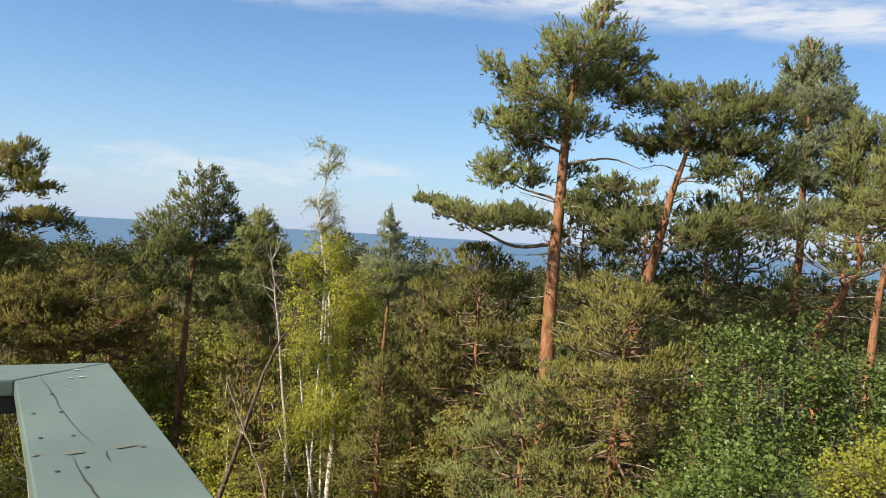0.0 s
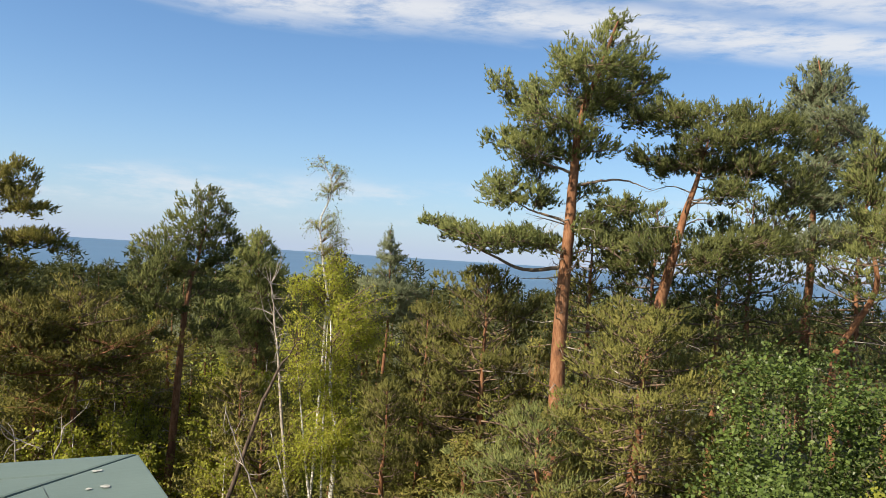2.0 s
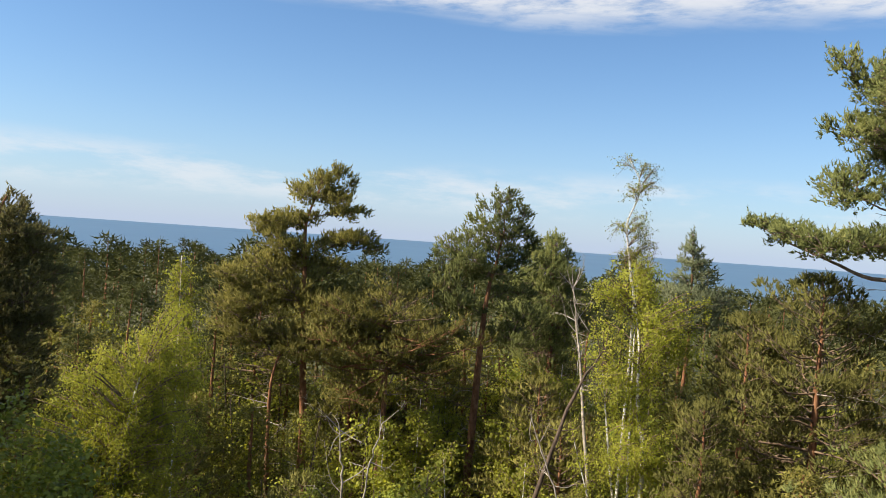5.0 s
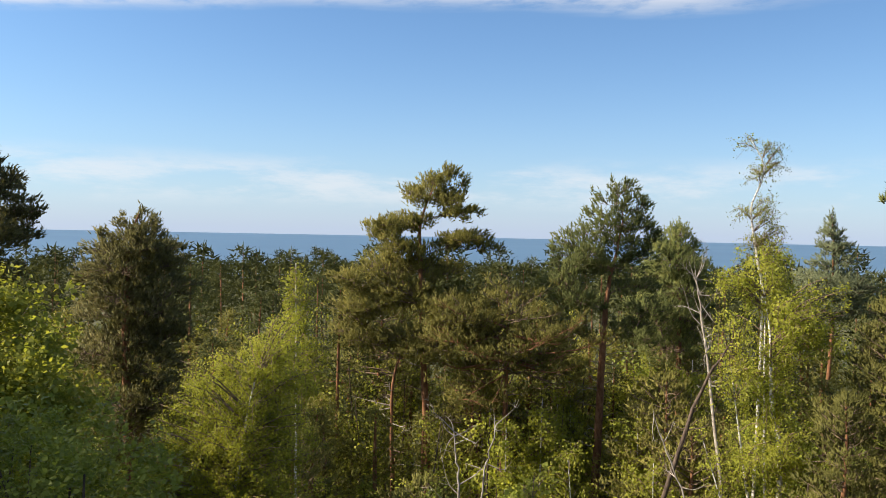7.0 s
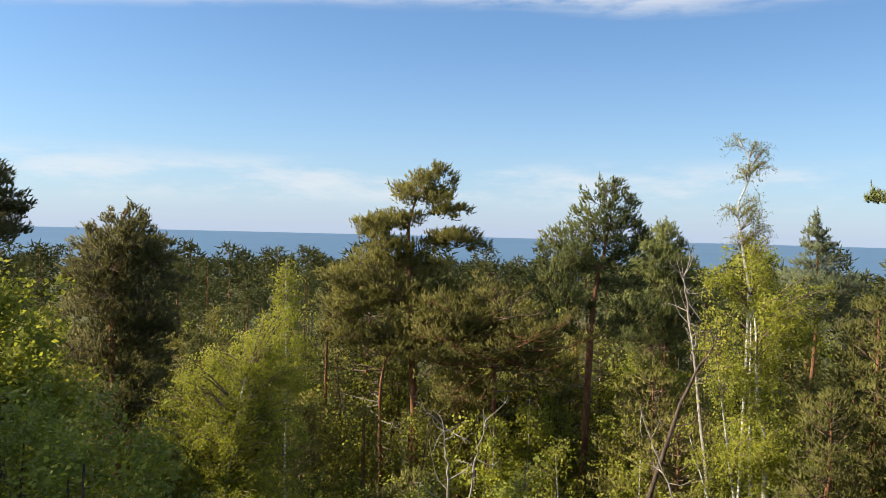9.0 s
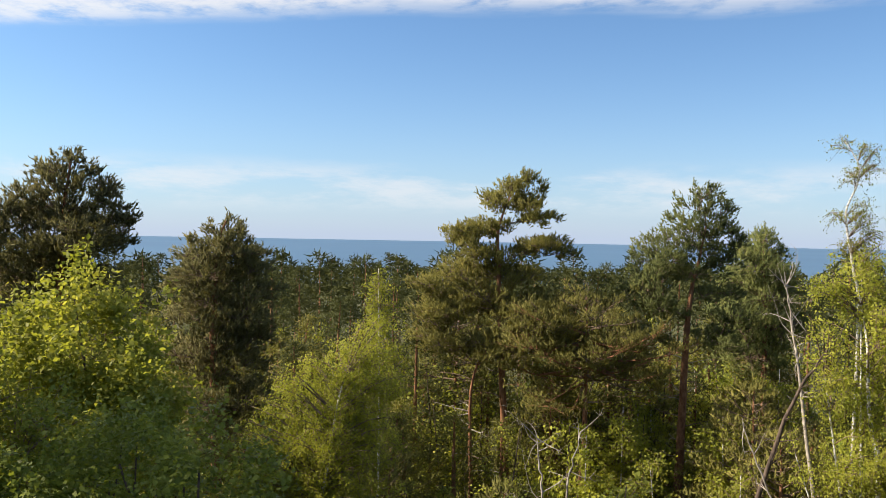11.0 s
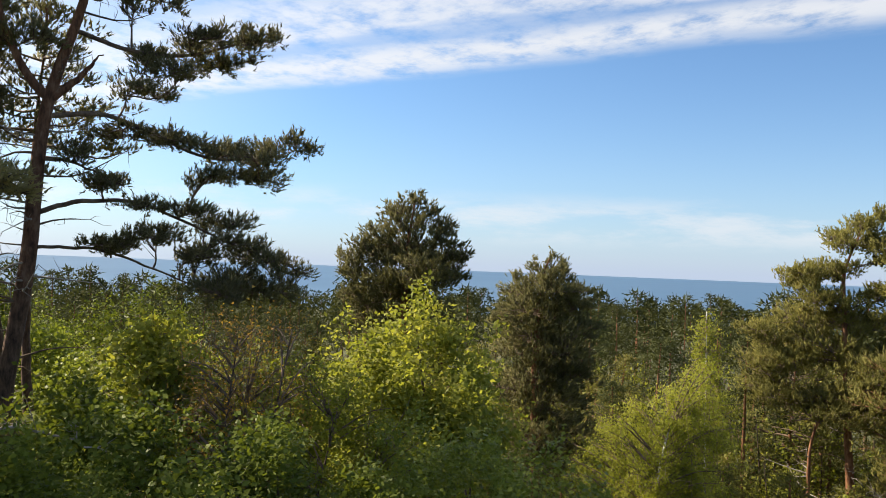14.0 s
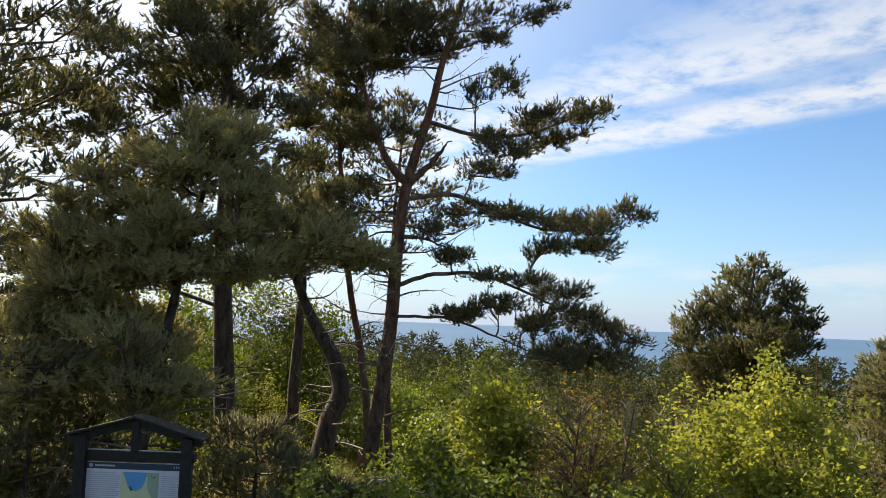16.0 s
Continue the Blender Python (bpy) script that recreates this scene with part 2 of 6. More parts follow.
PINE_WARM = foliage("pine_needles_olive", (0.074, 0.075, 0.022), (0.166, 0.157, 0.042), (0.281, 0.253, 0.070), 0.34)
PINE_YOUNG = foliage("young_pine_needles", (0.053, 0.058, 0.016), (0.120, 0.120, 0.033), (0.201, 0.187, 0.058), 0.34)
PINE_GREEN = foliage("pine_needles_green", (0.055, 0.071, 0.027), (0.122, 0.140, 0.048), (0.212, 0.221, 0.077), 0.34)
PINE_BLUE = foliage("pine_needles_grey_green", (0.075, 0.072, 0.038), (0.163, 0.155, 0.081), (0.277, 0.249, 0.135), 0.34)
PINE_COOL = foliage("blue_green_pine_needles", (0.060, 0.074, 0.044), (0.128, 0.150, 0.088), (0.222, 0.244, 0.144), 0.34)
PINE_FROST = foliage("pale_young_pine_needles", (0.182, 0.167, 0.078), (0.353, 0.314, 0.145), (0.534, 0.454, 0.205), 0.34)
PINE_DARK = foliage("dark_pine_needles", (0.064, 0.065, 0.029), (0.133, 0.127, 0.053), (0.230, 0.204, 0.084), 0.34)
BIRCH_LEAF = foliage("birch_leaf", (0.125, 0.147, 0.023), (0.244, 0.264, 0.041), (0.375, 0.374, 0.070), 0.50, 0.5, 0.9)
MAPLE_LEAF = foliage("maple_leaf", (0.124, 0.151, 0.026), (0.262, 0.282, 0.055), (0.425, 0.412, 0.115), 0.52, 0.5, 0.8)
GREEN_LEAF = foliage("green_leaf", (0.081, 0.111, 0.020), (0.169, 0.207, 0.038), (0.287, 0.316, 0.065), 0.42, 0.42, 1.0, 0.3)
DEEP_LEAF = foliage("deep_green_leaf", (0.050, 0.072, 0.013), (0.109, 0.139, 0.022), (0.193, 0.218, 0.040), 0.36, 0.45, 1.2, 0.25)
GLOSSY_LEAF = foliage("glossy_dark_leaf", (0.026, 0.044, 0.010), (0.060, 0.090, 0.020), (0.125, 0.165, 0.042), 0.25, 0.4, 1.0, 0.8)
BUD_LEAF = foliage("young_bronze_leaf", (0.130, 0.115, 0.028), (0.250, 0.180, 0.046), (0.380, 0.190, 0.058), 0.5, 0.5, 1.5)
DRY_GRASS = foliage("dry_grass", (0.062, 0.055, 0.012), (0.134, 0.110, 0.028), (0.216, 0.165, 0.046), 0.3, 0.7, 1.0)
FAR_NEEDLE = foliage("far_pine_needles", (0.040, 0.048, 0.021), (0.064, 0.072, 0.028), (0.099, 0.104, 0.039), 0.22, 0.6, 0.12, 0.15)
PINE_BARK = surface("pine_bark", pine_bark_color, 0.85, 14.0, 0.9, stretch=(1, 1, 0.35))
HILL_BARK = surface("grey_brown_pine_bark", lambda nt: pine_bark_color(nt, 3.0, 12.0), 0.9, 14.0, 0.9, stretch=(1, 1, 0.35))
BIRCH_BARK = surface("birch_bark", birch_bark_color, 0.6, 10.0, 0.4)
TWIG = surface("twig_bark", twig_color, 0.85)
GREY_TWIG = surface("bleached_twig", grey_twig_color, 0.85)
DARK_BARK = surface("dark_bark", dark_bark_color, 0.9, 14.0, 0.8, stretch=(1, 1, 0.3))
SOIL = surface("forest_floor", soil_color, 0.95, 6.0, 0.8)
SEA = surface("sea_water", sea_color, 0.35, 0.08, 0.25, 0.2)
PAINT = surface("green_rail_paint", paint_color, 0.5, 60.0, 0.06, 0.22, stretch=(0.08, 1, 1))


# ---- building helpers ----
def rng_for(seed):
    return np.random.default_rng(seed)


def unit(v):
    return v / np.maximum(np.linalg.norm(v, axis=-1, keepdims=True), 1e-9)


def clump_normals(verts):
    """For each vertex the way out of the clump of leaves round it: from the mean place of the foliage near by, at two scales."""
    out = np.zeros_like(verts)
    for cell in (0.4, 1.1):
        lo = verts.min(0) - 2 * cell
        ijk = ((verts - lo) / cell).astype(int)
        size = ijk.max(0) + 3
        flat = (ijk[:, 0] * size[1] + ijk[:, 1]) * size[2] + ijk[:, 2]
        sums = [np.bincount(flat, w, size.prod()).reshape(size) for w in (None, verts[:, 0], verts[:, 1], verts[:, 2])]
        for ax in range(3):
            sums = [g + np.roll(g, 1, ax) + np.roll(g, -1, ax) for g in sums]
        mean = np.stack([g.ravel()[flat] for g in sums[1:]], -1) / np.maximum(sums[0].ravel()[flat], 1)[:, None]
        out += (verts - mean) / cell
    return unit(out + np.array([0, 0, 0.12]))


def raw_mesh(name, verts, tris, mat, smooth=False, clump=False):
    verts, tris = np.asarray(verts, np.float32).reshape(-1, 3), np.asarray(tris, np.int32).reshape(-1, 3)
    me = bpy.data.meshes.new(name)
    me.vertices.add(len(verts))
    me.vertices.foreach_set("co", verts.ravel())
    me.loops.add(tris.size)
    me.loops.foreach_set("vertex_index", tris.ravel())
    me.polygons.add(len(tris))
    me.polygons.foreach_set("loop_start", np.arange(0, tris.size, 3, dtype=np.int32))
    if smooth:
        me.polygons.foreach_set("use_smooth", np.ones(len(tris), bool))
    me.materials.append(mat)
    me.update(calc_edges=True)
    if clump:
        me.attributes.new("clump", "FLOAT_VECTOR", "POINT").data.foreach_set("vector", clump_normals(verts.astype(float)).astype(np.float32).ravel())
    return me


def child(name, me, parent, label=""):
    ob = new(name, me)
    ob.parent = parent
    if label:
        tagged(ob, label)
    return ob


def part(name, bm, mat, parent, label=""):
    me = bpy.data.meshes.new(name)
    bm.to_mesh(me)
    bm.free()
    me.materials.append(mat)
    return child(name, me, parent, label)


def thing(name, x, y, z, label, category, group="", kind=""):
    ob = new(name)
    ob.empty_display_size = 0.1
    ob.matrix_world = Matrix.Translation((x, y, z))
    return tagged(ob, label, category, group, kind)


def joined(pieces):
    """One vertex and triangle array out of several."""
    vs, ts, n = [], [], 0
    for v, t in pieces:
        vs.append(v)
        ts.append(t + n)
        n += len(v)
    return (np.concatenate(vs), np.concatenate(ts)) if vs else (np.zeros((0, 3)), np.zeros((0, 3), int))


def grown(bits):
    """A limb with its twigs as one piece: each twig's foot is tied to the nearest point of what carries it."""
    v0, _ = bits[0]
    v, t = joined(bits)
    ties, n = [], 0
    for k, (bv, _) in enumerate(bits):
        if k:
            ties.append((n, n + 1, int(np.argmin(((v0 - bv[0]) ** 2).sum(1)))))
        n += len(bv)
    return (v, np.concatenate([t, np.array(ties)])) if ties else (v, t)


def tube(points, radii, sides=6):
    """A tapered round rod along a line of points."""
    p = np.asarray(points, float)
    r = np.broadcast_to(np.asarray(radii, float), (len(p),))
    d = unit(np.gradient(p, axis=0))
    ref = np.where(np.abs(d[:, 2:3]) > 0.9, np.array([[1.0, 0, 0]]), np.array([[0, 0, 1.0]]))
    u = unit(np.cross(d, ref))
    for k in range(1, len(u)):
        w = u[k - 1] - d[k] * (u[k - 1] @ d[k])
        u[k] = w / max(np.linalg.norm(w), 1e-9)
    v = np.cross(d, u)
    a = np.arange(sides) * 2 * math.pi / sides
    ring = p[:, None] + r[:, None, None] * (np.cos(a)[None, :, None] * u[:, None] + np.sin(a)[None, :, None] * v[:, None])
    verts = np.concatenate([ring.reshape(-1, 3), p[-1:] + d[-1:] * r[-1]])
    i = np.arange(len(p) - 1)[:, None] * sides
    j = np.arange(sides)[None, :]
    k = (j + 1) % sides
    a0, a1, b0, b1 = i + j, i + k, i + sides + j, i + sides + k
    tris = np.concatenate([np.stack([a0, a1, b1], -1).reshape(-1, 3), np.stack([a0, b1, b0], -1).reshape(-1, 3)])
    last = (len(p) - 1) * sides
    cap = np.stack([last + np.arange(sides), last + (np.arange(sides) + 1) % sides, np.full(sides, len(verts) - 1)], -1)
    return verts, np.concatenate([tris, cap])


def needles(rng, pos, way, length, width, count, spread=0.8, run=0.6):
    """Shoots of thin blades: count blades on each shoot, that stand round its way."""
    n = len(pos)
    if n == 0:
        return np.zeros((0, 3)), np.zeros((0, 3), int)
    w = np.repeat(unit(way), count, 0)
    jit = unit(rng.normal(size=(n * count, 3)))
    d = unit(w + spread * jit)
    ln = length * rng.uniform(0.65, 1.2, (n * count, 1))
    base = np.repeat(pos, count, 0) + w * (rng.uniform(-0.3, 0.7, (n * count, 1)) * run * length)
    side = unit(np.cross(d, rng.normal(size=(n * count, 3)))) * width * 0.5
    verts = np.stack([base - side, base + side, base + d * ln], 1).reshape(-1, 3)
    return verts, np.arange(len(verts)).reshape(-1, 3)


def shoots(rng, pos, way, size=1.0, blades=7, core=1.0):
    """Needle shoots: single needles that stand off round a short axis with a slim three-sided core."""
    n = len(pos)
    if n == 0:
        return np.zeros((0, 3)), np.zeros((0, 3), int)
    d = unit(way)
    ln = 0.15 * size * rng.uniform(0.7, 1.3, (n, 1))
    u = unit(np.cross(d, rng.normal(size=(n, 3))))
    v = np.cross(d, u)
    k = n * blades
    w = np.repeat(d, blades, 0)
    a = rng.uniform(0, 2 * math.pi, (k, 1))
    out = np.cos(a) * np.repeat(u, blades, 0) + np.sin(a) * np.repeat(v, blades, 0)
    nd = unit(w * rng.uniform(0.5, 1.5, (k, 1)) + out * 0.8)
    base = np.repeat(pos, blades, 0) + w * np.repeat(ln, blades, 0) * rng.uniform(0.0, 0.9, (k, 1))
    nl = 0.085 * size * rng.uniform(0.7, 1.25, (k, 1))
    side = unit(np.cross(nd, rng.normal(size=(k, 3)))) * 0.0078 * size
    hair = np.stack([base - side, base + side, base + nd * nl], 1).reshape(-1, 3), np.arange(k * 3).reshape(-1, 3)
    if not core:
        return hair
    wide = 0.026 * core * size * rng.uniform(0.75, 1.25, (n, 1))
    ring = [pos + d * ln * 0.2 + wide * (math.cos(b) * u + math.sin(b) * v) for b in (0.0, 2.094, 4.189)]
    body = np.stack([*ring, pos + d * ln], 1).reshape(-1, 3)
    i = np.arange(n)[:, None] * 4
    tris = np.concatenate([i + f for f in ([3, 0, 1], [3, 1, 2], [3, 2, 0])])
    return joined([(body, tris), hair]) if blades else (body, tris)


def leaves(rng, pos, size, flat=0.6, droop=0.0):
    """Folded pointed leaves, two triangles each."""
    n = len(pos)
    if n == 0:
        return np.zeros((0, 3)), np.zeros((0, 3), int)
    nor = unit(rng.normal(size=(n, 3)) + np.array([0, 0, flat * 2]))
    u = rng.normal(size=(n, 3))
    u = unit(u - nor * (u * nor).sum(1, keepdims=True) + np.array([0, 0, -droop]))
    v = np.cross(nor, u)
    s = size * rng.uniform(0.6, 1.25, (n, 1))
    a = pos
    if size < 0.058:
        verts = np.stack([pos - v * s * 0.30, pos + v * s * 0.30, pos + u * s], 1).reshape(-1, 3)
        return verts, np.arange(len(verts)).reshape(-1, 3)
    b = pos + u * s * 0.45 + v * s * 0.36 + nor * s * 0.08
    c = pos + u * s
    d = pos + u * s * 0.45 - v * s * 0.36 + nor * s * 0.08
    verts = np.stack([a, b, c, d], 1).reshape(-1, 3)
    i = np.arange(n)[:, None] * 4
    return verts, np.concatenate([i + [0, 1, 2], i + [0, 2, 3]])


def bent(points, n):
    """A smooth line of n points through a few."""
    p = np.asarray(points, float)
    if len(p) == 2:
        return p[0] + (p[1] - p[0]) * np.linspace(0, 1, n)[:, None]
    ext = np.concatenate([2 * p[:1] - p[1:2], p, 2 * p[-1:] - p[-2:-1]])
    s = np.linspace(0, len(p) - 1 - 1e-6, n)
    i = s.astype(int)
    f = (s - i)[:, None]
    a, b, c, d = ext[i], ext[i + 1], ext[i + 2], ext[i + 3]
    return 0.5 * (2 * b + (c - a) * f + (2 * a - 5 * b + 4 * c - d) * f**2 + (3 * b - a - 3 * c + d) * f**3)


def ground_z(x, y):
    """Height of the land: a dune top round the platform, a wooded hollow ahead, and a long fall to the shore."""
    x, y = np.asarray(x, float), np.asarray(y, float)
    r = np.hypot(x, y)
    a = np.degrees(np.arctan2(-x, y))

    def step(v, lo, hi):
        t = np.clip((v - lo) / (hi - lo), 0, 1)
        return t * t * (3 - 2 * t)

    hollow = step(a, -38, 2) * (1 - step(a, 52, 84))
    ahead = step(a, -110, -60) * (1 - step(a, 120, 160))
    near = -(0.6 + 8.5 * hollow) * step(r, 5, 34)
    mid = -5.0 * step(r, 30, 110) * ahead - (8.4 * (1 - hollow)) * step(r, 24, 90) * ahead
    far = -9 * step(r, 110, 420) * ahead - 14 * step(r, 420, 640) * ahead
    lumps = 0.25 * np.sin(x * 0.31 + 1.3) * np.cos(y * 0.27) * step(r, 4, 14)
    return near + mid + far + lumps


def gz(x, y):
    return float(ground_z(x, y))


# ---- ground and sea ----
def build_ground():
    rings = np.concatenate([[0.0], np.geomspace(1.2, 4900, 110)])
    n = 144
    ang = np.arange(n) * 2 * math.pi / n
    x, y = rings[:, None] * np.sin(ang), rings[:, None] * np.cos(ang)
    rng = rng_for(3)
    z = ground_z(x, y) + rng.normal(0, 0.03, x.shape) * (rings[:, None] > 2)
    verts = np.stack([x, y, z], -1).reshape(-1, 3)
    i, j = np.arange(len(rings) - 1)[:, None] * n, np.arange(n)[None, :]
    k = (j + 1) % n
    tris = np.concatenate([np.stack([i + j, i + n + k, i + n + j], -1).reshape(-1, 3), np.stack([i + j, i + k, i + n + k], -1).reshape(-1, 3)])
    ob = new("ground", raw_mesh("ground", verts, tris, SOIL, True))
    tagged(ob, "mossy brown forest floor with needles and dry grass", "ground", kind="structure")
    ang = np.arange(180) * 2 * math.pi / 180
    rings = np.geomspace(30, 4900, 24)
    verts = np.stack([rings[:, None] * np.sin(ang), rings[:, None] * np.cos(ang), np.full((24, 180), -24.5)], -1).reshape(-1, 3)
    i, j = np.arange(23)[:, None] * 180, np.arange(180)[None, :]
    k = (j + 1) % 180
    tris = np.concatenate([np.stack([i + j, i + 180 + k, i + 180 + j], -1).reshape(-1, 3), np.stack([i + j, i + k, i + 180 + k], -1).reshape(-1, 3)])
    ob = new("water", raw_mesh("water", verts, tris, SEA))
    tagged(ob, "calm deep blue sea reaching the horizon", "sea", kind="structure")


build_ground()


# ---- trees ----
def pine(label, line, zc, rad, r0, mat=None, limbs=48, seed=1, fine=1.0, dense=1.0, rise=(0.0, 0.75), crown_shape=0.7, dead=6, bark=None, group="", away=None, most=60000):
    """A Scots pine along the trunk line [(x, y, z) ...] whose crown starts at zc, with limbs of length up to rad.
    fine: size of the shoots; most: triangles in the crown."""
    rng = rng_for(seed)
    mat, bark = mat or PINE_GREEN, bark or PINE_BARK
    line = np.asarray(line, float)
    x0, y0 = line[0, :2]
    z0 = gz(x0, y0)
    line[0, 2] = z0 - 0.15
    root = thing("pine_tree", x0, y0, z0, label, "tree", group)
    at = np.array([x0, y0, z0])
    spine = bent(line, 26)
    spine[2:-1, :2] += np.cumsum(rng.normal(0, 0.025, (23, 2)), 0) * 0.6
    span = np.linspace(0, 1, 26)
    radii = np.maximum(r0 * (1 - 0.9 * span**1.2), 0.02)
    radii[0] *= 1.3
    v, t = tube(spine, radii, 10)
    child("trunk", raw_mesh("trunk", v - at, t, bark, True), root)
    ztop = spine[-1, 2]
    hs = list(zc + (ztop - zc) * (np.arange(limbs) + rng.uniform(0, 1, limbs)) / limbs)
    todo = []
    for k, h in enumerate(hs):
        h = min(max(h, zc - 0.2), ztop - 0.2)
        u = min(max((h - zc) / max(ztop - zc, 0.1), 0.0), 1.0)
        az = k * 2.39996 + rng.normal(0, 0.35)
        ln = rad * (max(1 - u, 0.0) ** crown_shape * 0.9 + 0.12) * (0.62 + 0.38 * min(1, u * 5 + 0.3)) * rng.uniform(0.6, 1.15)
        if away is not None:
            ln *= 1 + away[2] * math.cos(az - math.atan2(away[1], away[0]))
        el = rise[0] + (rise[1] - rise[0]) * u**1.3 + rng.normal(0, 0.12)
        vec = np.array([math.cos(az) * math.cos(el), math.sin(az) * math.cos(el), math.sin(el)]) * ln
        room = ztop - h - rng.uniform(0.0, 0.3) * min(1.0, rad / 2)
        if vec[2] > room > 0:
            vec *= max(room / vec[2], 0.35)
            vec[2] = min(vec[2], room + 0.1)
        todo.append((h, vec))
    pos, way = [], []
    for h, vec in todo:
        base = np.array([np.interp(h, spine[:, 2], spine[:, c]) for c in range(3)])
        ln = np.linalg.norm(vec)
        sag = np.array([0, 0, -0.10 * ln])
        p = bent([base, base + vec * 0.33 + sag * 0.6 + rng.normal(0, 0.06, 3) * ln, base + vec * 0.68 + sag * 0.8 + rng.normal(0, 0.07, 3) * ln, base + vec], 7)
        rl = min(0.012 + 0.013 * ln, 0.06)
        bits = [tube(p, np.linspace(rl, 0.006, 7), 4)]
        d0 = unit(vec)
        side = unit(np.cross(d0, (0, 0, 1.0)))
        nt = max(4, int((3 + 3.6 * ln) * dense))
        for m in range(nt):
            s = 0.3 + 0.7 * (m + rng.uniform(0, 1)) / nt
            q = np.array([np.interp(s, np.linspace(0, 1, 7), p[:, c]) for c in range(3)])
            tl = (0.36 * ln * (1.1 - 0.75 * s) + 0.22) * rng.uniform(0.6, 1.2)
            sg = 1 if m % 2 else -1
            td = unit(d0 * rng.uniform(0.4, 1.0) + side * sg * rng.uniform(0.45, 1.1) + np.array([0, 0, rng.uniform(-0.12, 0.5)]))
            e = q + td * tl + np.array([0, 0, 0.06 * tl])
            bits.append(tube([q, e], [0.008, 0.003], 3))
            # needle pads: rounded puffs on the outer part of the twig
            for w in range(max(1, round(tl / 0.34))):
                mid = q + (e - q) * min(1.0, rng.uniform(0.45, 1.05))
                c = max(4, int(8 * dense / fine))
                d = unit(rng.normal(size=(c, 3)) + np.array([0, 0, 0.35]))
                size = (0.13 + 0.09 * min(tl, 1.0)) * rng.uniform(0.7, 1.25) * fine**0.5
                pos.append(mid + d * np.array([1.2, 1.2, 0.62]) * size * rng.uniform(0.35, 1.0, (c, 1)))
                way.append(d * 0.65 + td * 0.35 + np.array([0, 0, 0.6]))
                if w == 0 and len(pos) % 3 == 0:
                    pos.append(e + rng.normal(0, 0.05, (2, 3)))
                    way.append(np.array([0, 0, 1.0]) + rng.normal(0, 0.2, (2, 3)))
        v, t = grown(bits)
        child("limb", raw_mesh("limb", v - at, t, bark if rl > 0.05 else TWIG, True), root)
    for k in range(dead):
        h = zc - rng.uniform(0.1, 0.45) * (zc - z0) * 0.7
        az, ln = rng.uniform(0, 6.28), rng.uniform(0.4, 1.3)
        if k > 6:
            h, ln = zc + rng.uniform(0.0, 0.75) * (ztop - zc), rng.uniform(0.6, 1.05) * rad * 0.8
        base = np.array([np.interp(h, spine[:, 2], spine[:, c]) for c in range(3)])
        d = np.array([math.cos(az), math.sin(az), rng.uniform(-0.15, 0.25)])
        p = bent([base, base + d * ln * 0.5 + rng.normal(0, 0.05, 3), base + d * ln + np.array([0, 0, rng.uniform(-0.2, 0.2)])], 5)
        bits = [tube(p, np.linspace(0.022, 0.005, 5), 4)]
        for _ in range(3):
            q = p[rng.integers(2, 5)]
            bits.append(tube([q, q + rng.normal(0, 0.2, 3)], [0.006, 0.002], 3))
        v, t = grown(bits)
        child("dead_limb", raw_mesh("dead_limb", v - at, t, GREY_TWIG if k % 2 else TWIG), root, "bare broken branch")
    over = sum(len(p) for p in pos) * 11 / most
    if over > 1:
        # fewer pads and fewer shoots on each, in equal measure
        pick = sorted(rng.permutation(len(pos))[: int(len(pos) / over**0.4)])
        pos, way = [pos[k] for k in pick], [way[k] for k in pick]
    pos, way = np.concatenate(pos), np.concatenate(way)
    if over > 1:
        pick = rng.permutation(len(pos))[: int(most / 11)]
        pos, way = pos[pick], way[pick]
    v, t = shoots(rng, pos, way, fine * min(max(over, 1.0) ** 0.2, 1.25))
    child("crown", raw_mesh("crown", v - at, t, mat, clump=True), root)
    return root


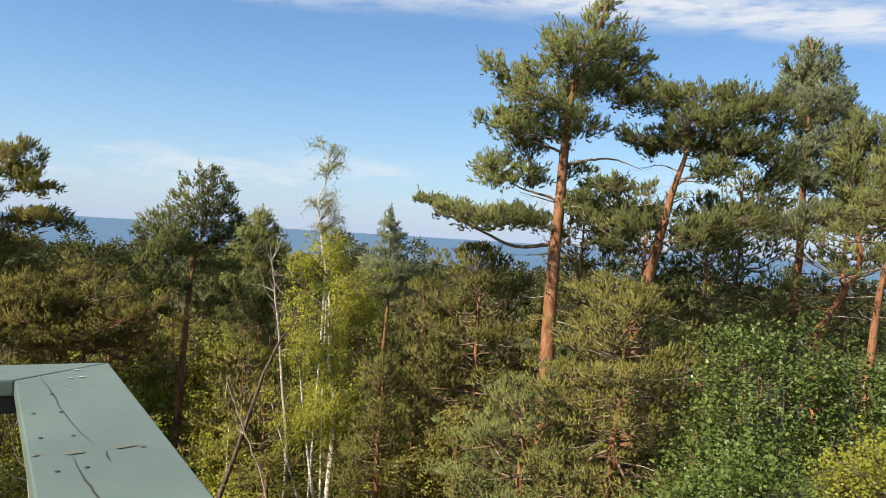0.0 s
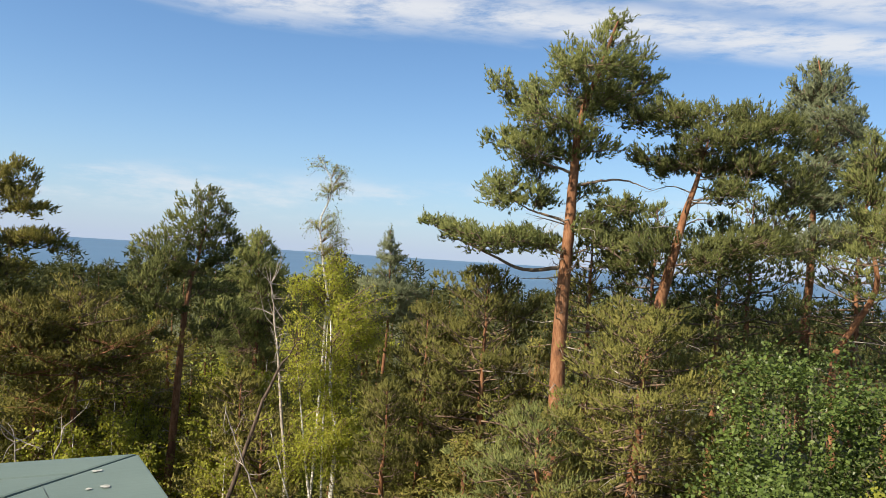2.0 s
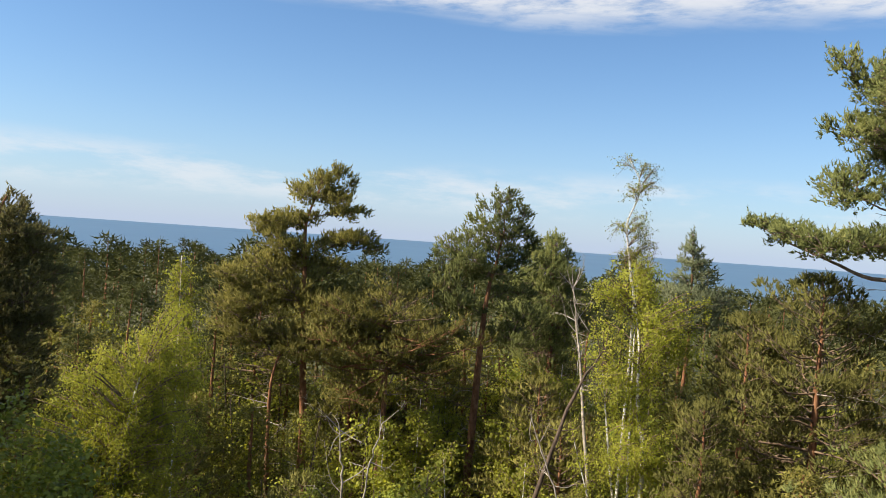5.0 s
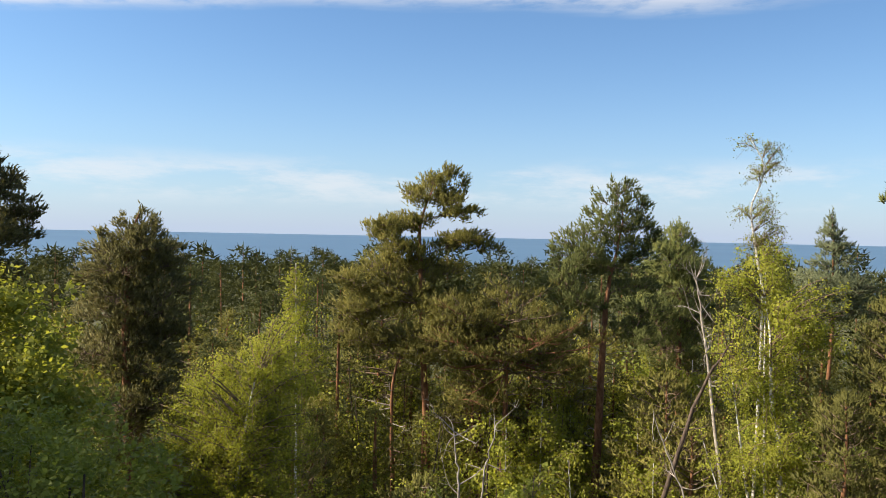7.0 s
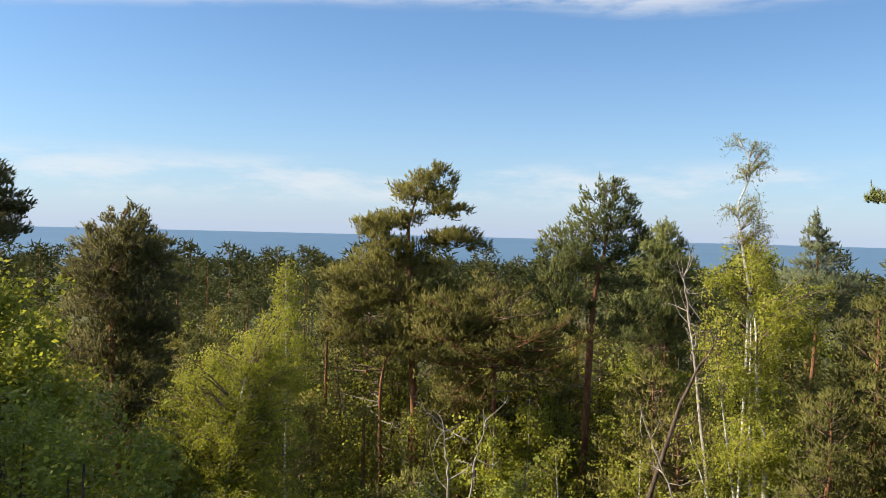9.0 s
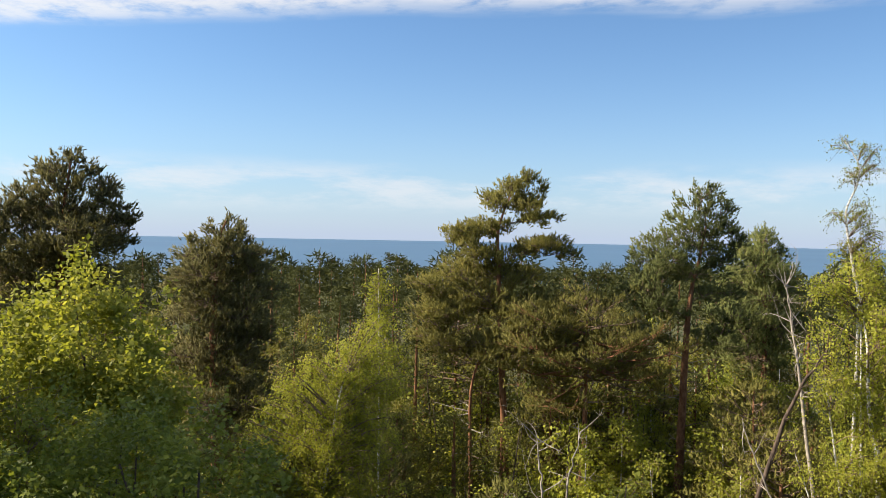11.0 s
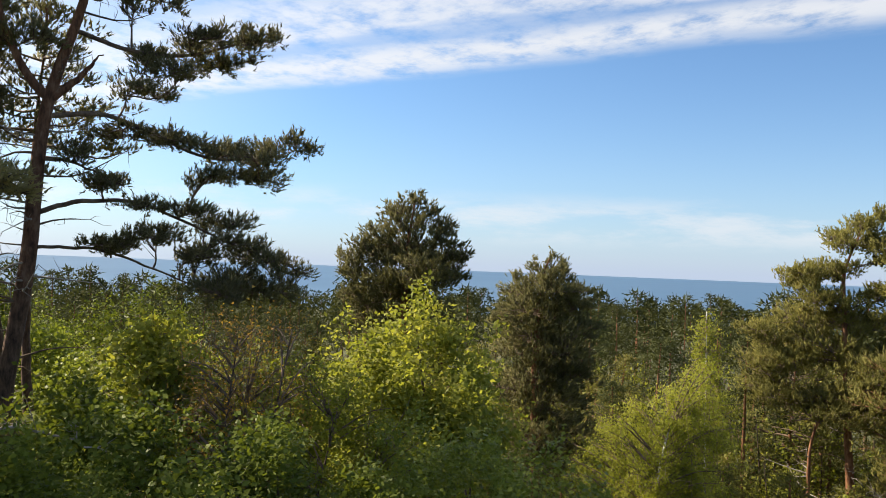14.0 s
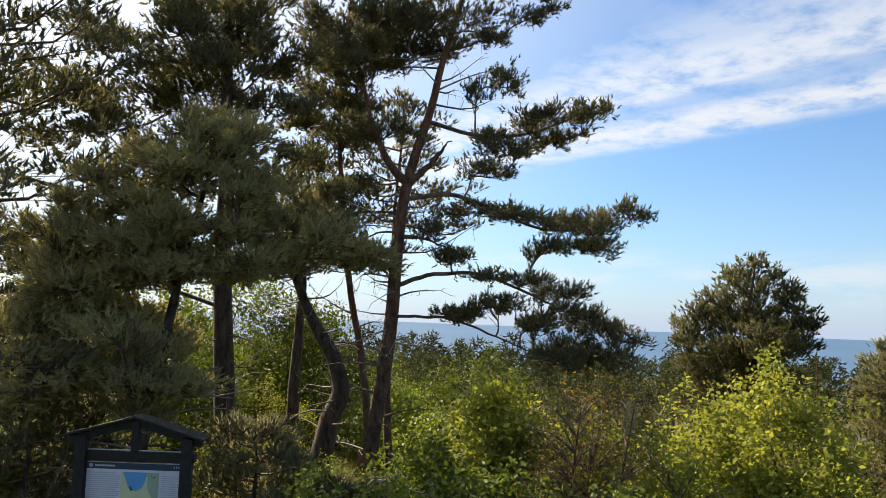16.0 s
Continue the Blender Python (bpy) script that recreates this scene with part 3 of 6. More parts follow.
def padded_pine(label, line, r0, pads, mat=None, seed=1, size=1.0, dense=1.0, forks=(), dead=8, bark=None, group="", blades=7, core=1.0, twin=1.0, deep=0.55, lift=0.7, gaps=0.0, dead_low=None, dead_span=0.6):
    """A Scots pine whose crown is told as pads of needles: (across, z, radius, half height), across in metres to the
    right of the tree's foot as seen from the platform. Each pad hangs on a limb of its own, with branchlets and shoots.
    forks: further stems and boughs, as (share of the trunk's
    thickness, line of points). twin: how full the crown is behind and before the pads. gaps: how far the pads thin out towards the trunk;
    dead_low, dead_span: how high the bare dead branches reach."""
    rng = rng_for(seed)
    mat, bark = mat or PINE_GREEN, bark or PINE_BARK
    line = np.asarray(line, float)
    x0, y0 = line[0, :2]
    z0 = gz(x0, y0)
    line[0, 2] = z0 - 0.15
    root = thing("pine_tree", x0, y0, z0, label, "tree", group)
    at = np.array([x0, y0, z0])
    ahead = unit(np.array([x0, y0, 0.0]))
    right = np.array([ahead[1], -ahead[0], 0.0])
    spines, boughs = [], []
    for share, ln in [(1.0, line), *forks]:
        sp = bent(ln, 28)
        sp[2:-1] += np.cumsum(rng.normal(0, 0.02, (25, 3)), 0) * (0.5, 0.5, 0.5 * (share < 0.4))
        span = np.linspace(0, 1, 28)
        radii = np.maximum(r0 * share * (1 - 0.88 * span**1.25), 0.011)
        if share == 1:
            radii[0] *= 1.3
        v, t = tube(sp, radii, 10 if share > 0.4 else 6)
        child("trunk" if share == 1 else "fork" if share > 0.4 else "bough", raw_mesh("trunk", v - at, t, bark if share > 0.4 else TWIG, True), root)
        (spines if share > 0.4 else boughs).append(sp)
    stems = np.concatenate([s[6:] for s in spines])
    pos, way = [], []
    trunks = len(stems)
    stems = np.concatenate([stems, *[s[6:] for s in boughs]])
    full = [(a, z, r * 1.15, h * 1.25, rng.uniform(-1, 1) * deep * min(r, 1.2)) for a, z, r, h in pads]
    for a, z, r, h in pads:
        for side in (1, -1):
            if rng.uniform() < 0.5 * twin:
                full.append((a * 0.9 + rng.normal(0, 0.2 * r), z - 0.1 * h + rng.normal(0, 0.3 * h), r * 0.95, h, side * rng.uniform(0.9, 1.7) * r))
    for across, z, r, h, off in sorted(full, key=lambda p: abs(p[0]) + abs(p[4])):
        c = at * (1, 1, 0) + right * across + ahead * off + np.array([0, 0, z])
        flat = np.hypot(*(stems[:, :2] - c[:2]).T)
        cost = np.linalg.norm(stems - c, axis=1)
        cost[:trunks] += 2.5 * np.maximum(stems[:trunks, 2] - (z - 0.2 * flat[:trunks] - 0.1), 0)
        cost[trunks:] += 1.2 * np.maximum(stems[trunks:, 2] - z, 0) + 0.15
        b = stems[int(cost.argmin())]
        vec = c - b
        far = np.linalg.norm(vec)
        out = unit(vec * np.array([1, 1, 0.3]) + rng.normal(0, 0.05, 3))
        end = c + out * r * 0.45
        bow = np.array([0, 0, 0.08 * far]) * rng.uniform(-0.9, 1.3)
        p = bent([b, b + vec * 0.35 + bow + rng.normal(0, 0.05, 3) * far, b + vec * 0.72 + bow * 0.6 + rng.normal(0, 0.05, 3) * far, end], 9)
        rl = min(0.016 + 0.010 * far, 0.05)
        stems = np.concatenate([stems, p[2:8]])
        bits = [tube(p, np.linspace(rl, 0.008, 9), 5)]
        n = max(14, int(105 * dense * math.pi * r * (r + h) / size**2))
        twigs = max(5, n // 7)
        for _ in range(twigs):
            q = unit(rng.normal(size=3) + np.array([0, 0, 0.25]))
            q = c + q * np.array([r, r, h]) * rng.uniform(0.25, 1.0) ** 0.5 * (1 + 0.3 * noise.noise(Vector(q * 2.3 + seed + across)))
            if gaps and rng.uniform() < gaps * max(0.0, 1 - np.linalg.norm(q - b) / (far + r)):
                continue
            near = int(np.argmin(np.linalg.norm(p - q, axis=1) + 0.4 * np.maximum((p - q) @ out, 0)))
            a = p[max(1, near - 1)]
            td = unit(q - a + 1e-6)
            bits.append(tube([a, q], [0.009, 0.003], 3))
            s = rng.uniform(0, 1, (7, 1)) ** 0.6
            pos.append(q - td * (1 - s) * 0.32 * size + rng.normal(0, 0.045 * size, (7, 3)))
            way.append(td * 0.55 + out * 0.25 + np.array([0, 0, lift]) + rng.normal(0, 0.38, (7, 3)))
        v, t = grown(bits)
        child("limb", raw_mesh("limb", v - at, t, bark if rl > 0.05 else TWIG, True), root)
    low = min(z for _, z, _, _ in pads) if dead_low is None else dead_low
    for k in range(dead):
        h = rng.uniform(max(low - 4.5, z0 + 1.0), low + dead_span)
        az, ln = rng.uniform(0, 6.28), rng.uniform(0.5, 1.7)
        base = np.array([np.interp(h, spines[0][:, 2], spines[0][:, c]) for c in range(3)])
        d = np.array([math.cos(az), math.sin(az), rng.uniform(-0.15, 0.3)])
        p = bent([base, base + d * ln * 0.5 + rng.normal(0, 0.08, 3), base + d * ln + np.array([0, 0, rng.uniform(-0.25, 0.3)])], 6)
        bits = [tube(p, np.linspace(0.024, 0.005, 6), 4)]
        for _ in range(5):
            q = p[rng.integers(2, 6)]
            e = q + unit(rng.normal(size=3) + d * 0.7) * rng.uniform(0.15, 0.5)
            bits.append(tube([q, (q + e) / 2 + rng.normal(0, 0.03, 3), e], [0.007, 0.005, 0.002], 3))
        v, t = grown(bits)
        child("dead_limb", raw_mesh("dead_limb", v - at, t, GREY_TWIG if k % 2 else TWIG), root, "bare broken branch")
    v, t = shoots(rng, np.concatenate(pos), np.concatenate(way), size, blades, core)
    child("crown", raw_mesh("crown", v - at, t, mat, clump=True), root)
    return root


def broadleaf(label, x, y, blobs, leaf, count, mat, seed, name="broadleaf_tree", bark=None, r0=0.1, stems=1, hang=0.0, clusters=70, spread=0.3, flat=0.6, shell=0.5, group="", category="tree", lump=0.35, line=None, origin=None, limb_r=1.0, bare=False, tuft=0.0):
    """A leafy tree or bush. blobs: (x, y, z, rx, ry, rz) masses of the crown, each with uneven outline; limbs run from the
    stems to tips spread in them, with twigs and leaves. hang: how far the twigs droop; tuft: how close the leaves gather
    at the twigs' ends."""
    rng = rng_for(seed)
    bark = bark or DARK_BARK
    z0 = gz(x, y)
    if origin is not None:
        x, y, z0 = 0.0, 0.0, 0.0
    root = thing(name, x, y, z0, label, category, group)
    at = np.array([x, y, z0])
    blobs = np.array(blobs, float)
    size = blobs[:, 3] * blobs[:, 4] * blobs[:, 5]
    share = size ** 0.8 / (size ** 0.8).sum()
    top = blobs[np.argmax(blobs[:, 2] + blobs[:, 5])]
    spines = []
    for k in range(stems):
        if line is not None and k == 0:
            sp = np.array(line, float)
            sp[0, 2] = z0 - 0.1
            sp = bent(sp, 18)
        else:
            bl = top if stems == 1 else blobs[rng.integers(len(blobs))]
            off = rng.normal(0, 0.15, 2) * (bl[3] if stems > 1 else 0.0)
            hi = bl[:3] + np.array([off[0] * 2.2, off[1] * 2.2, bl[5] * (0.8 if stems == 1 else rng.uniform(0.0, 0.7))])
            start = np.array([x + off[0], y + off[1], z0 - 0.1])
            sp = bent([start, start * 0.5 + hi * 0.5 + np.append(rng.normal(0, 0.08, 2) * bl[3], 0), hi], 18)
        spines.append(sp)
        v, t = tube(sp, np.linspace(r0 * (1 if k == 0 else rng.uniform(0.5, 0.9)), 0.01, 18), 8)
        child("trunk", raw_mesh("trunk", v - at, t, bark, True), root)
    pos = []
    per = max(3, count // (clusters * 6))
    for k in range(clusters):
        bl = blobs[rng.choice(len(blobs), p=share)]
        d = unit(rng.normal(size=3))
        rr = rng.uniform(0, 1) ** (1 / 3 * (1 - shell) + 0.1)
        bump = 1 + lump * noise.noise(Vector(d * 1.9 + seed * 3.1)) + 0.5 * lump * noise.noise(Vector(d * 4.5 + seed))
        tip = bl[:3] + bl[3:] * d * rr * bump
        best = None
        for sp in spines:
            aim = tip - np.array([0, 0, 0.5 * np.hypot(*(tip[:2] - sp[9, :2])) + 0.1])
            dist = np.linalg.norm(sp[3:17] - aim, axis=1)
            if best is None or dist.min() < best[0]:
                best = (dist.min(), sp[3 + int(dist.argmin())])
        b = best[1]
        far = np.linalg.norm(tip - b)
        p = bent([b, b * 0.45 + tip * 0.55 + np.array([0, 0, 0.10 * far]), tip], 6)
        limb = [tube(p, np.linspace((0.006 + 0.008 * far) * limb_r, 0.004, 6), 4)]
        for m in range(6):
            s = rng.uniform(0.4, 1.0)
            q = np.array([np.interp(s, np.linspace(0, 1, 6), p[:, c]) for c in range(3)])
            e = q + unit(rng.normal(size=3) + np.array([0, 0, 0.45 - hang])) * spread * rng.uniform(0.6, 1.3) * (1.3 if hang else 1)
            if hang:
                e[2] -= hang * rng.uniform(0.3, 1.0)
            limb.append(tube([q, e], [0.005, 0.002], 3))
            f = rng.uniform(0.1, 1.05, (per, 1))
            if tuft:
                pos.append(e + rng.normal(0, tuft, (per, 3)) * (1, 1, 1.3))
            else:
                pos.append(q + (e - q) * f + rng.normal(0, spread * (0.2 if hang else 0.36), (per, 3)))
        if not bare:
            v, t = grown(limb)
            child("limb", raw_mesh("limb", v - at, t, TWIG), root)
    v, t = leaves(rng, np.concatenate(pos), leaf, flat, 0.5 * bool(hang))
    child("crown", raw_mesh("crown", v - at, t, mat, clump=True), root)
    return root


# tall pines over the hollow
padded_pine("tall Scots pine with orange trunk and tiered dark crown", [(3.35, 24.2, 0), (3.37, 24.20, -0.62), (3.37, 24.20, 1.86), (3.47, 24.18, 3.86), (3.51, 24.18, 5.69), (3.61, 24.16, 7.69), (4.09, 24.10, 9.20), (4.47, 24.05, 10.54)], 0.25,
            [(1.16, 10.51, 0.40, 0.40), (0.80, 9.79, 0.84, 0.50), (1.71, 9.48, 0.59, 0.47), (-0.24, 9.26, 0.64, 0.59), (2.22, 8.92, 0.59, 0.34), (0.69, 8.87, 1.17, 0.50), (-0.45, 8.66, 0.59, 0.42), (1.44, 8.40, 1.01, 0.42), (0.48, 8.11, 0.84, 0.37), (-2.20, 8.57, 0.57, 0.37), (-1.26, 8.27, 0.64, 0.40), (-1.74, 8.03, 0.50, 0.27), (-0.80, 7.45, 0.92, 0.44), (-1.76, 6.94, 0.67, 0.37), (-2.35, 6.88, 0.44, 0.27), (-1.07, 6.55, 1.01, 0.37)]
            + [(0.12, 7.27, 0.75, 0.44), (0.97, 6.75, 0.75, 0.34), (0.00, 6.51, 0.67, 0.34), (-2.35, 5.48, 0.50, 0.34), (-1.60, 5.60, 0.64, 0.37), (-1.82, 5.05, 0.80, 0.27), (-0.84, 5.31, 0.60, 0.34), (0.63, 5.46, 0.47, 0.25), (-4.06, 4.33, 0.40, 0.20), (-3.19, 4.09, 0.74, 0.34), (-2.25, 3.86, 0.84, 0.40), (-1.34, 4.03, 0.80, 0.40), (-0.58, 3.82, 0.67, 0.34), (0.85, 4.56, 0.77, 0.37), (1.37, 3.93, 0.84, 0.37)], PINE_GREEN, 11, size=1.1, dense=1.15, dead=34, gaps=0.35, dead_low=4.0, dead_span=4.5, forks=[(0.28, [(3.29, 24.21, 3.22), (2.16, 24.36, 3.08), (1.31, 24.48, 3.36), (0.12, 24.65, 3.83), (-0.85, 24.78, 4.37)]), (0.2, [(3.47, 24.18, 4.52), (2.39, 24.33, 4.80), (1.37, 24.47, 5.25)]), (0.2, [(3.49, 24.18, 6.02), (2.47, 24.32, 6.31), (1.45, 24.46, 6.73)]), (0.2, [(3.37, 24.20, 5.60), (4.60, 24.03, 5.91), (5.73, 23.87, 5.63)])])
padded_pine("broad Scots pine with flat spreading olive crown", [(6.1, 24.3, 0), (5.94, 24.34, -0.16), (6.22, 24.27, 2.03), (6.53, 24.19, 3.55), (6.76, 24.13, 4.89), (7.06, 24.06, 6.06), (7.33, 23.99, 7.23)], 0.22,
            [(-0.06, 8.20, 0.62, 0.41), (-0.68, 7.69, 0.72, 0.45), (0.45, 7.79, 0.78, 0.45), (1.40, 7.81, 0.83, 0.45), (2.33, 7.83, 0.83, 0.41), (3.19, 7.52, 0.79, 0.45), (3.96, 7.10, 0.69, 0.45), (1.12, 7.06, 1.07, 0.48), (2.37, 7.06, 1.07, 0.48), (-0.21, 6.61, 0.79, 0.31), (0.52, 6.46, 0.79, 0.31), (1.86, 6.42, 0.95, 0.34), (3.17, 6.47, 0.86, 0.41), (3.79, 6.00, 0.69, 0.52), (-1.19, 4.97, 0.86, 0.38), (-0.33, 4.25, 0.95, 0.45), (-1.64, 4.27, 0.66, 0.34), (1.98, 5.69, 0.69, 0.38), (2.67, 4.25, 1.03, 0.48), (1.76, 3.87, 0.95, 0.45), (3.32, 5.01, 0.78, 0.48), (-0.93, 3.38, 0.86, 0.43)], PINE_GREEN, 12, size=1.1, dense=1.15, dead=44, gaps=0.3, dead_low=3.0, dead_span=4.0)
padded_pine("slender Scots pine with pointed blue-green crown", [(14.0, 31.2, 0), (13.84, 31.27, -0.21), (13.85, 31.27, 1.96), (13.88, 31.25, 4.14), (13.83, 31.28, 6.53), (13.84, 31.27, 9.15), (13.81, 31.29, 11.77)], 0.22,
            [(-0.20, 11.44, 0.67, 0.48), (-0.72, 10.69, 0.71, 0.62), (0.43, 10.66, 0.67, 0.67), (-0.14, 10.24, 0.95, 0.67), (1.06, 9.67, 0.52, 0.57), (-0.91, 9.71, 0.71, 0.52), (0.11, 9.15, 1.19, 0.62), (0.91, 8.71, 0.95, 0.60), (1.48, 8.81, 0.43, 0.48), (0.58, 7.63, 1.19, 0.62), (-0.35, 6.64, 1.05, 0.76), (0.94, 6.24, 1.10, 0.76), (0.32, 5.03, 1.19, 0.57), (-0.85, 4.54, 1.05, 0.52), (1.48, 4.87, 1.05, 0.52), (1.74, 7.43, 0.71, 0.62)], PINE_COOL, 13, dense=1.2, dead=10, size=1.3)
padded_pine("leaning thin Scots pine at the top of the slope", [(12.1, 25.2, 0), (12.01, 25.24, 0.47), (12.18, 25.16, 1.27), (12.94, 24.80, 2.90), (12.94, 24.80, 3.92), (12.64, 24.94, 5.11), (12.78, 24.88, 6.84)], 0.14,
            [(0.73, 7.27, 0.70, 0.58), (0.39, 6.40, 0.70, 0.50), (1.16, 6.16, 0.85, 0.66), (1.71, 7.02, 0.89, 0.66), (2.19, 6.01, 0.89, 0.66), (1.35, 5.14, 0.85, 0.54), (0.44, 5.28, 0.50, 0.35), (2.25, 4.67, 0.89, 0.58)], PINE_GREEN, 14, size=1.2, dense=1.2, dead=8)
pine("red-barked Scots pine standing behind glossy shrubs", [(12.4, 22.9, 0), (12.55, 22.7, 2.4), (13.1, 22.6, 6.5)], 3.0, 2.2, 0.15, PINE_GREEN, 40, 15, most=25000)
padded_pine("round-topped Scots pine with bare lower trunk", [(-11.2, 34.2, 0), (-11.09, 34.24, -7.22), (-11.00, 34.27, -4.84), (-10.92, 34.29, -2.01), (-10.87, 34.31, -0.12), (-10.77, 34.34, 1.29), (-10.51, 34.43, 2.70), (-10.27, 34.50, 4.34)], 0.2,
            [(0.96, 5.23, 0.67, 0.38), (0.52, 4.61, 0.81, 0.52), (1.55, 4.54, 0.71, 0.57), (-0.09, 4.13, 0.57, 0.38), (0.66, 3.75, 1.05, 0.52), (1.68, 3.71, 0.81, 0.57), (-0.25, 3.38, 0.81, 0.48), (2.15, 3.16, 0.57, 0.48), (-1.06, 3.01, 0.81, 0.48), (-1.51, 2.45, 0.71, 0.52), (0.91, 2.94, 1.09, 0.48), (-0.46, 2.43, 0.95, 0.52), (-1.02, 1.71, 1.00, 0.52), (1.72, 2.38, 0.81, 0.43), (0.48, 1.99, 0.95, 0.38), (-1.59, 1.22, 0.95, 0.48), (1.53, 1.21, 1.05, 0.38), (-0.64, 0.54, 1.19, 0.43), (2.12, 0.42, 1.09, 0.43), (-1.19, -0.54, 1.09, 0.43), (1.47, -0.54, 1.05, 0.38)], PINE_GREEN, 16, twin=0.4, dense=1.15, dead=20, gaps=0.35, dead_low=-1.5, size=1.35)
padded_pine("small dark pine behind a taller one", [(-9.2, 41, 0), (-9.22, 41.00, -2.73), (-9.24, 40.99, 0.53), (-9.40, 40.95, 3.51)], 0.15,
            [(-0.21, 3.45, 0.73, 0.45), (-0.77, 2.89, 0.84, 0.51), (0.33, 2.76, 0.62, 0.45), (-0.35, 2.15, 1.29, 0.62), (0.57, 1.77, 0.84, 0.56), (-0.99, 1.44, 1.18, 0.62), (0.08, 0.81, 1.40, 0.73), (-0.94, -0.19, 1.52, 0.73), (0.64, -0.52, 1.52, 0.79), (-0.36, -1.94, 1.80, 0.84)], PINE_GREEN, 17, size=1.4, dense=1.2)
padded_pine("thin young pine top above the canopy", [(-3.2, 42, 0), (-2.74, 42.03, -0.18), (-2.83, 42.03, 2.39), (-2.89, 42.02, 4.43)], 0.1,
            [(0.32, 4.13, 0.25, 0.40), (0.15, 3.61, 0.40, 0.28), (0.57, 3.54, 0.40, 0.28), (0.00, 3.09, 0.45, 0.25), (0.77, 3.07, 0.45, 0.25), (0.36, 2.77, 0.62, 0.28), (0.03, 2.25, 0.68, 0.34), (0.88, 2.35, 0.62, 0.34), (0.51, 1.62, 0.96, 0.45), (-0.30, 1.33, 1.02, 0.51), (1.33, 1.28, 1.02, 0.51), (0.56, 0.34, 1.41, 0.68)], PINE_COOL, 18, size=1.2, dense=1.1, dead=0)
padded_pine("Scots pine with layered flag-like crown and red trunk", [(-16.9, 30.5, 0), (-16.93, 30.48, -7.66), (-17.01, 30.44, -4.87), (-17.14, 30.37, -2.10), (-17.23, 30.32, 0.67), (-17.34, 30.26, 2.74), (-17.30, 30.28, 3.89), (-16.87, 30.51, 5.28)], 0.19,
            [(0.71, 5.64, 0.51, 0.32), (0.03, 5.32, 0.69, 0.37), (-0.87, 4.91, 0.60, 0.34), (1.25, 5.36, 0.28, 0.32), (-0.18, 4.70, 1.01, 0.41), (0.74, 4.72, 0.69, 0.37), (1.67, 4.18, 0.51, 0.23), (0.98, 4.11, 0.60, 0.28), (-2.10, 3.50, 0.83, 0.34), (-1.19, 3.60, 0.87, 0.41), (-0.39, 3.78, 0.74, 0.32), (-1.98, 3.12, 0.69, 0.28)]
            + [(1.35, 3.13, 0.97, 0.28), (2.24, 2.72, 0.69, 0.28), (0.67, 2.77, 0.92, 0.28), (-1.16, 2.49, 1.15, 0.46), (-1.95, 1.90, 1.10, 0.51), (-0.45, 1.82, 1.20, 0.51), (0.58, 1.73, 0.92, 0.46), (-2.97, 1.30, 0.97, 0.46), (-1.12, 1.00, 1.38, 0.51), (-2.26, 0.40, 1.38, 0.55), (0.04, 0.45, 1.38, 0.55), (1.41, 0.72, 1.06, 0.51)], PINE_WARM, 19, size=1.25, dense=1.15, dead=12, gaps=0.25, dead_low=-0.8)
padded_pine("bushy pine with spreading shelves below a taller crown", [(-17.6, 28.6, 0), (-17.45, 28.69, -7.25), (-17.51, 28.66, -4.57), (-17.34, 28.76, -1.90), (-16.33, 29.38, -0.11)], 0.12,
            [(1.49, -0.44, 1.02, 0.31), (0.51, -0.79, 1.10, 0.35), (2.50, -0.71, 1.06, 0.35), (-0.59, -1.03, 1.02, 0.35), (3.62, -0.96, 1.10, 0.40), (1.40, -1.22, 1.33, 0.35), (4.76, -1.50, 1.10, 0.40), (-1.47, -0.71, 1.02, 0.40), (4.05, -0.17, 1.10, 0.44), (3.14, 0.26, 1.10, 0.49), (-1.49, 0.17, 1.10, 0.53), (5.18, -0.49, 0.88, 0.44)], PINE_WARM, 20, size=1.25, twin=0.4, dense=1.1, dead=20, deep=1.2)
pine("bushy pine filling the lower canopy", [(-13.6, 30.6, 0), (-13.6, 30.6, 1.1)], -2.2, 4.2, 0.18, PINE_WARM, 66, 21, most=55000, dense=1.1, crown_shape=0.55)
MIDDLE = "sunlit olive pine in the middle of the hollow"
for k, (x, y, top, rad) in enumerate([(-13.4, 24.0, -4.6, 2.4), (-6.4, 30.4, -3.2, 2.6), (-17.4, 22.6, -3.2, 2.6), (-7.6, 31.5, -1.8, 2.6), (-21.5, 33.5, 0.2, 3.0), (-16.4, 33.6, -2.4, 2.4), (-14.0, 36.4, -1.8, 2.6)]):
    pine(MIDDLE, [(x, y, 0), (x, y, top)], top - 5.0, rad, 0.14, PINE_WARM if k % 2 else PINE_YOUNG, 60, 280 + k, fine=1.3, most=22000, crown_shape=0.55)
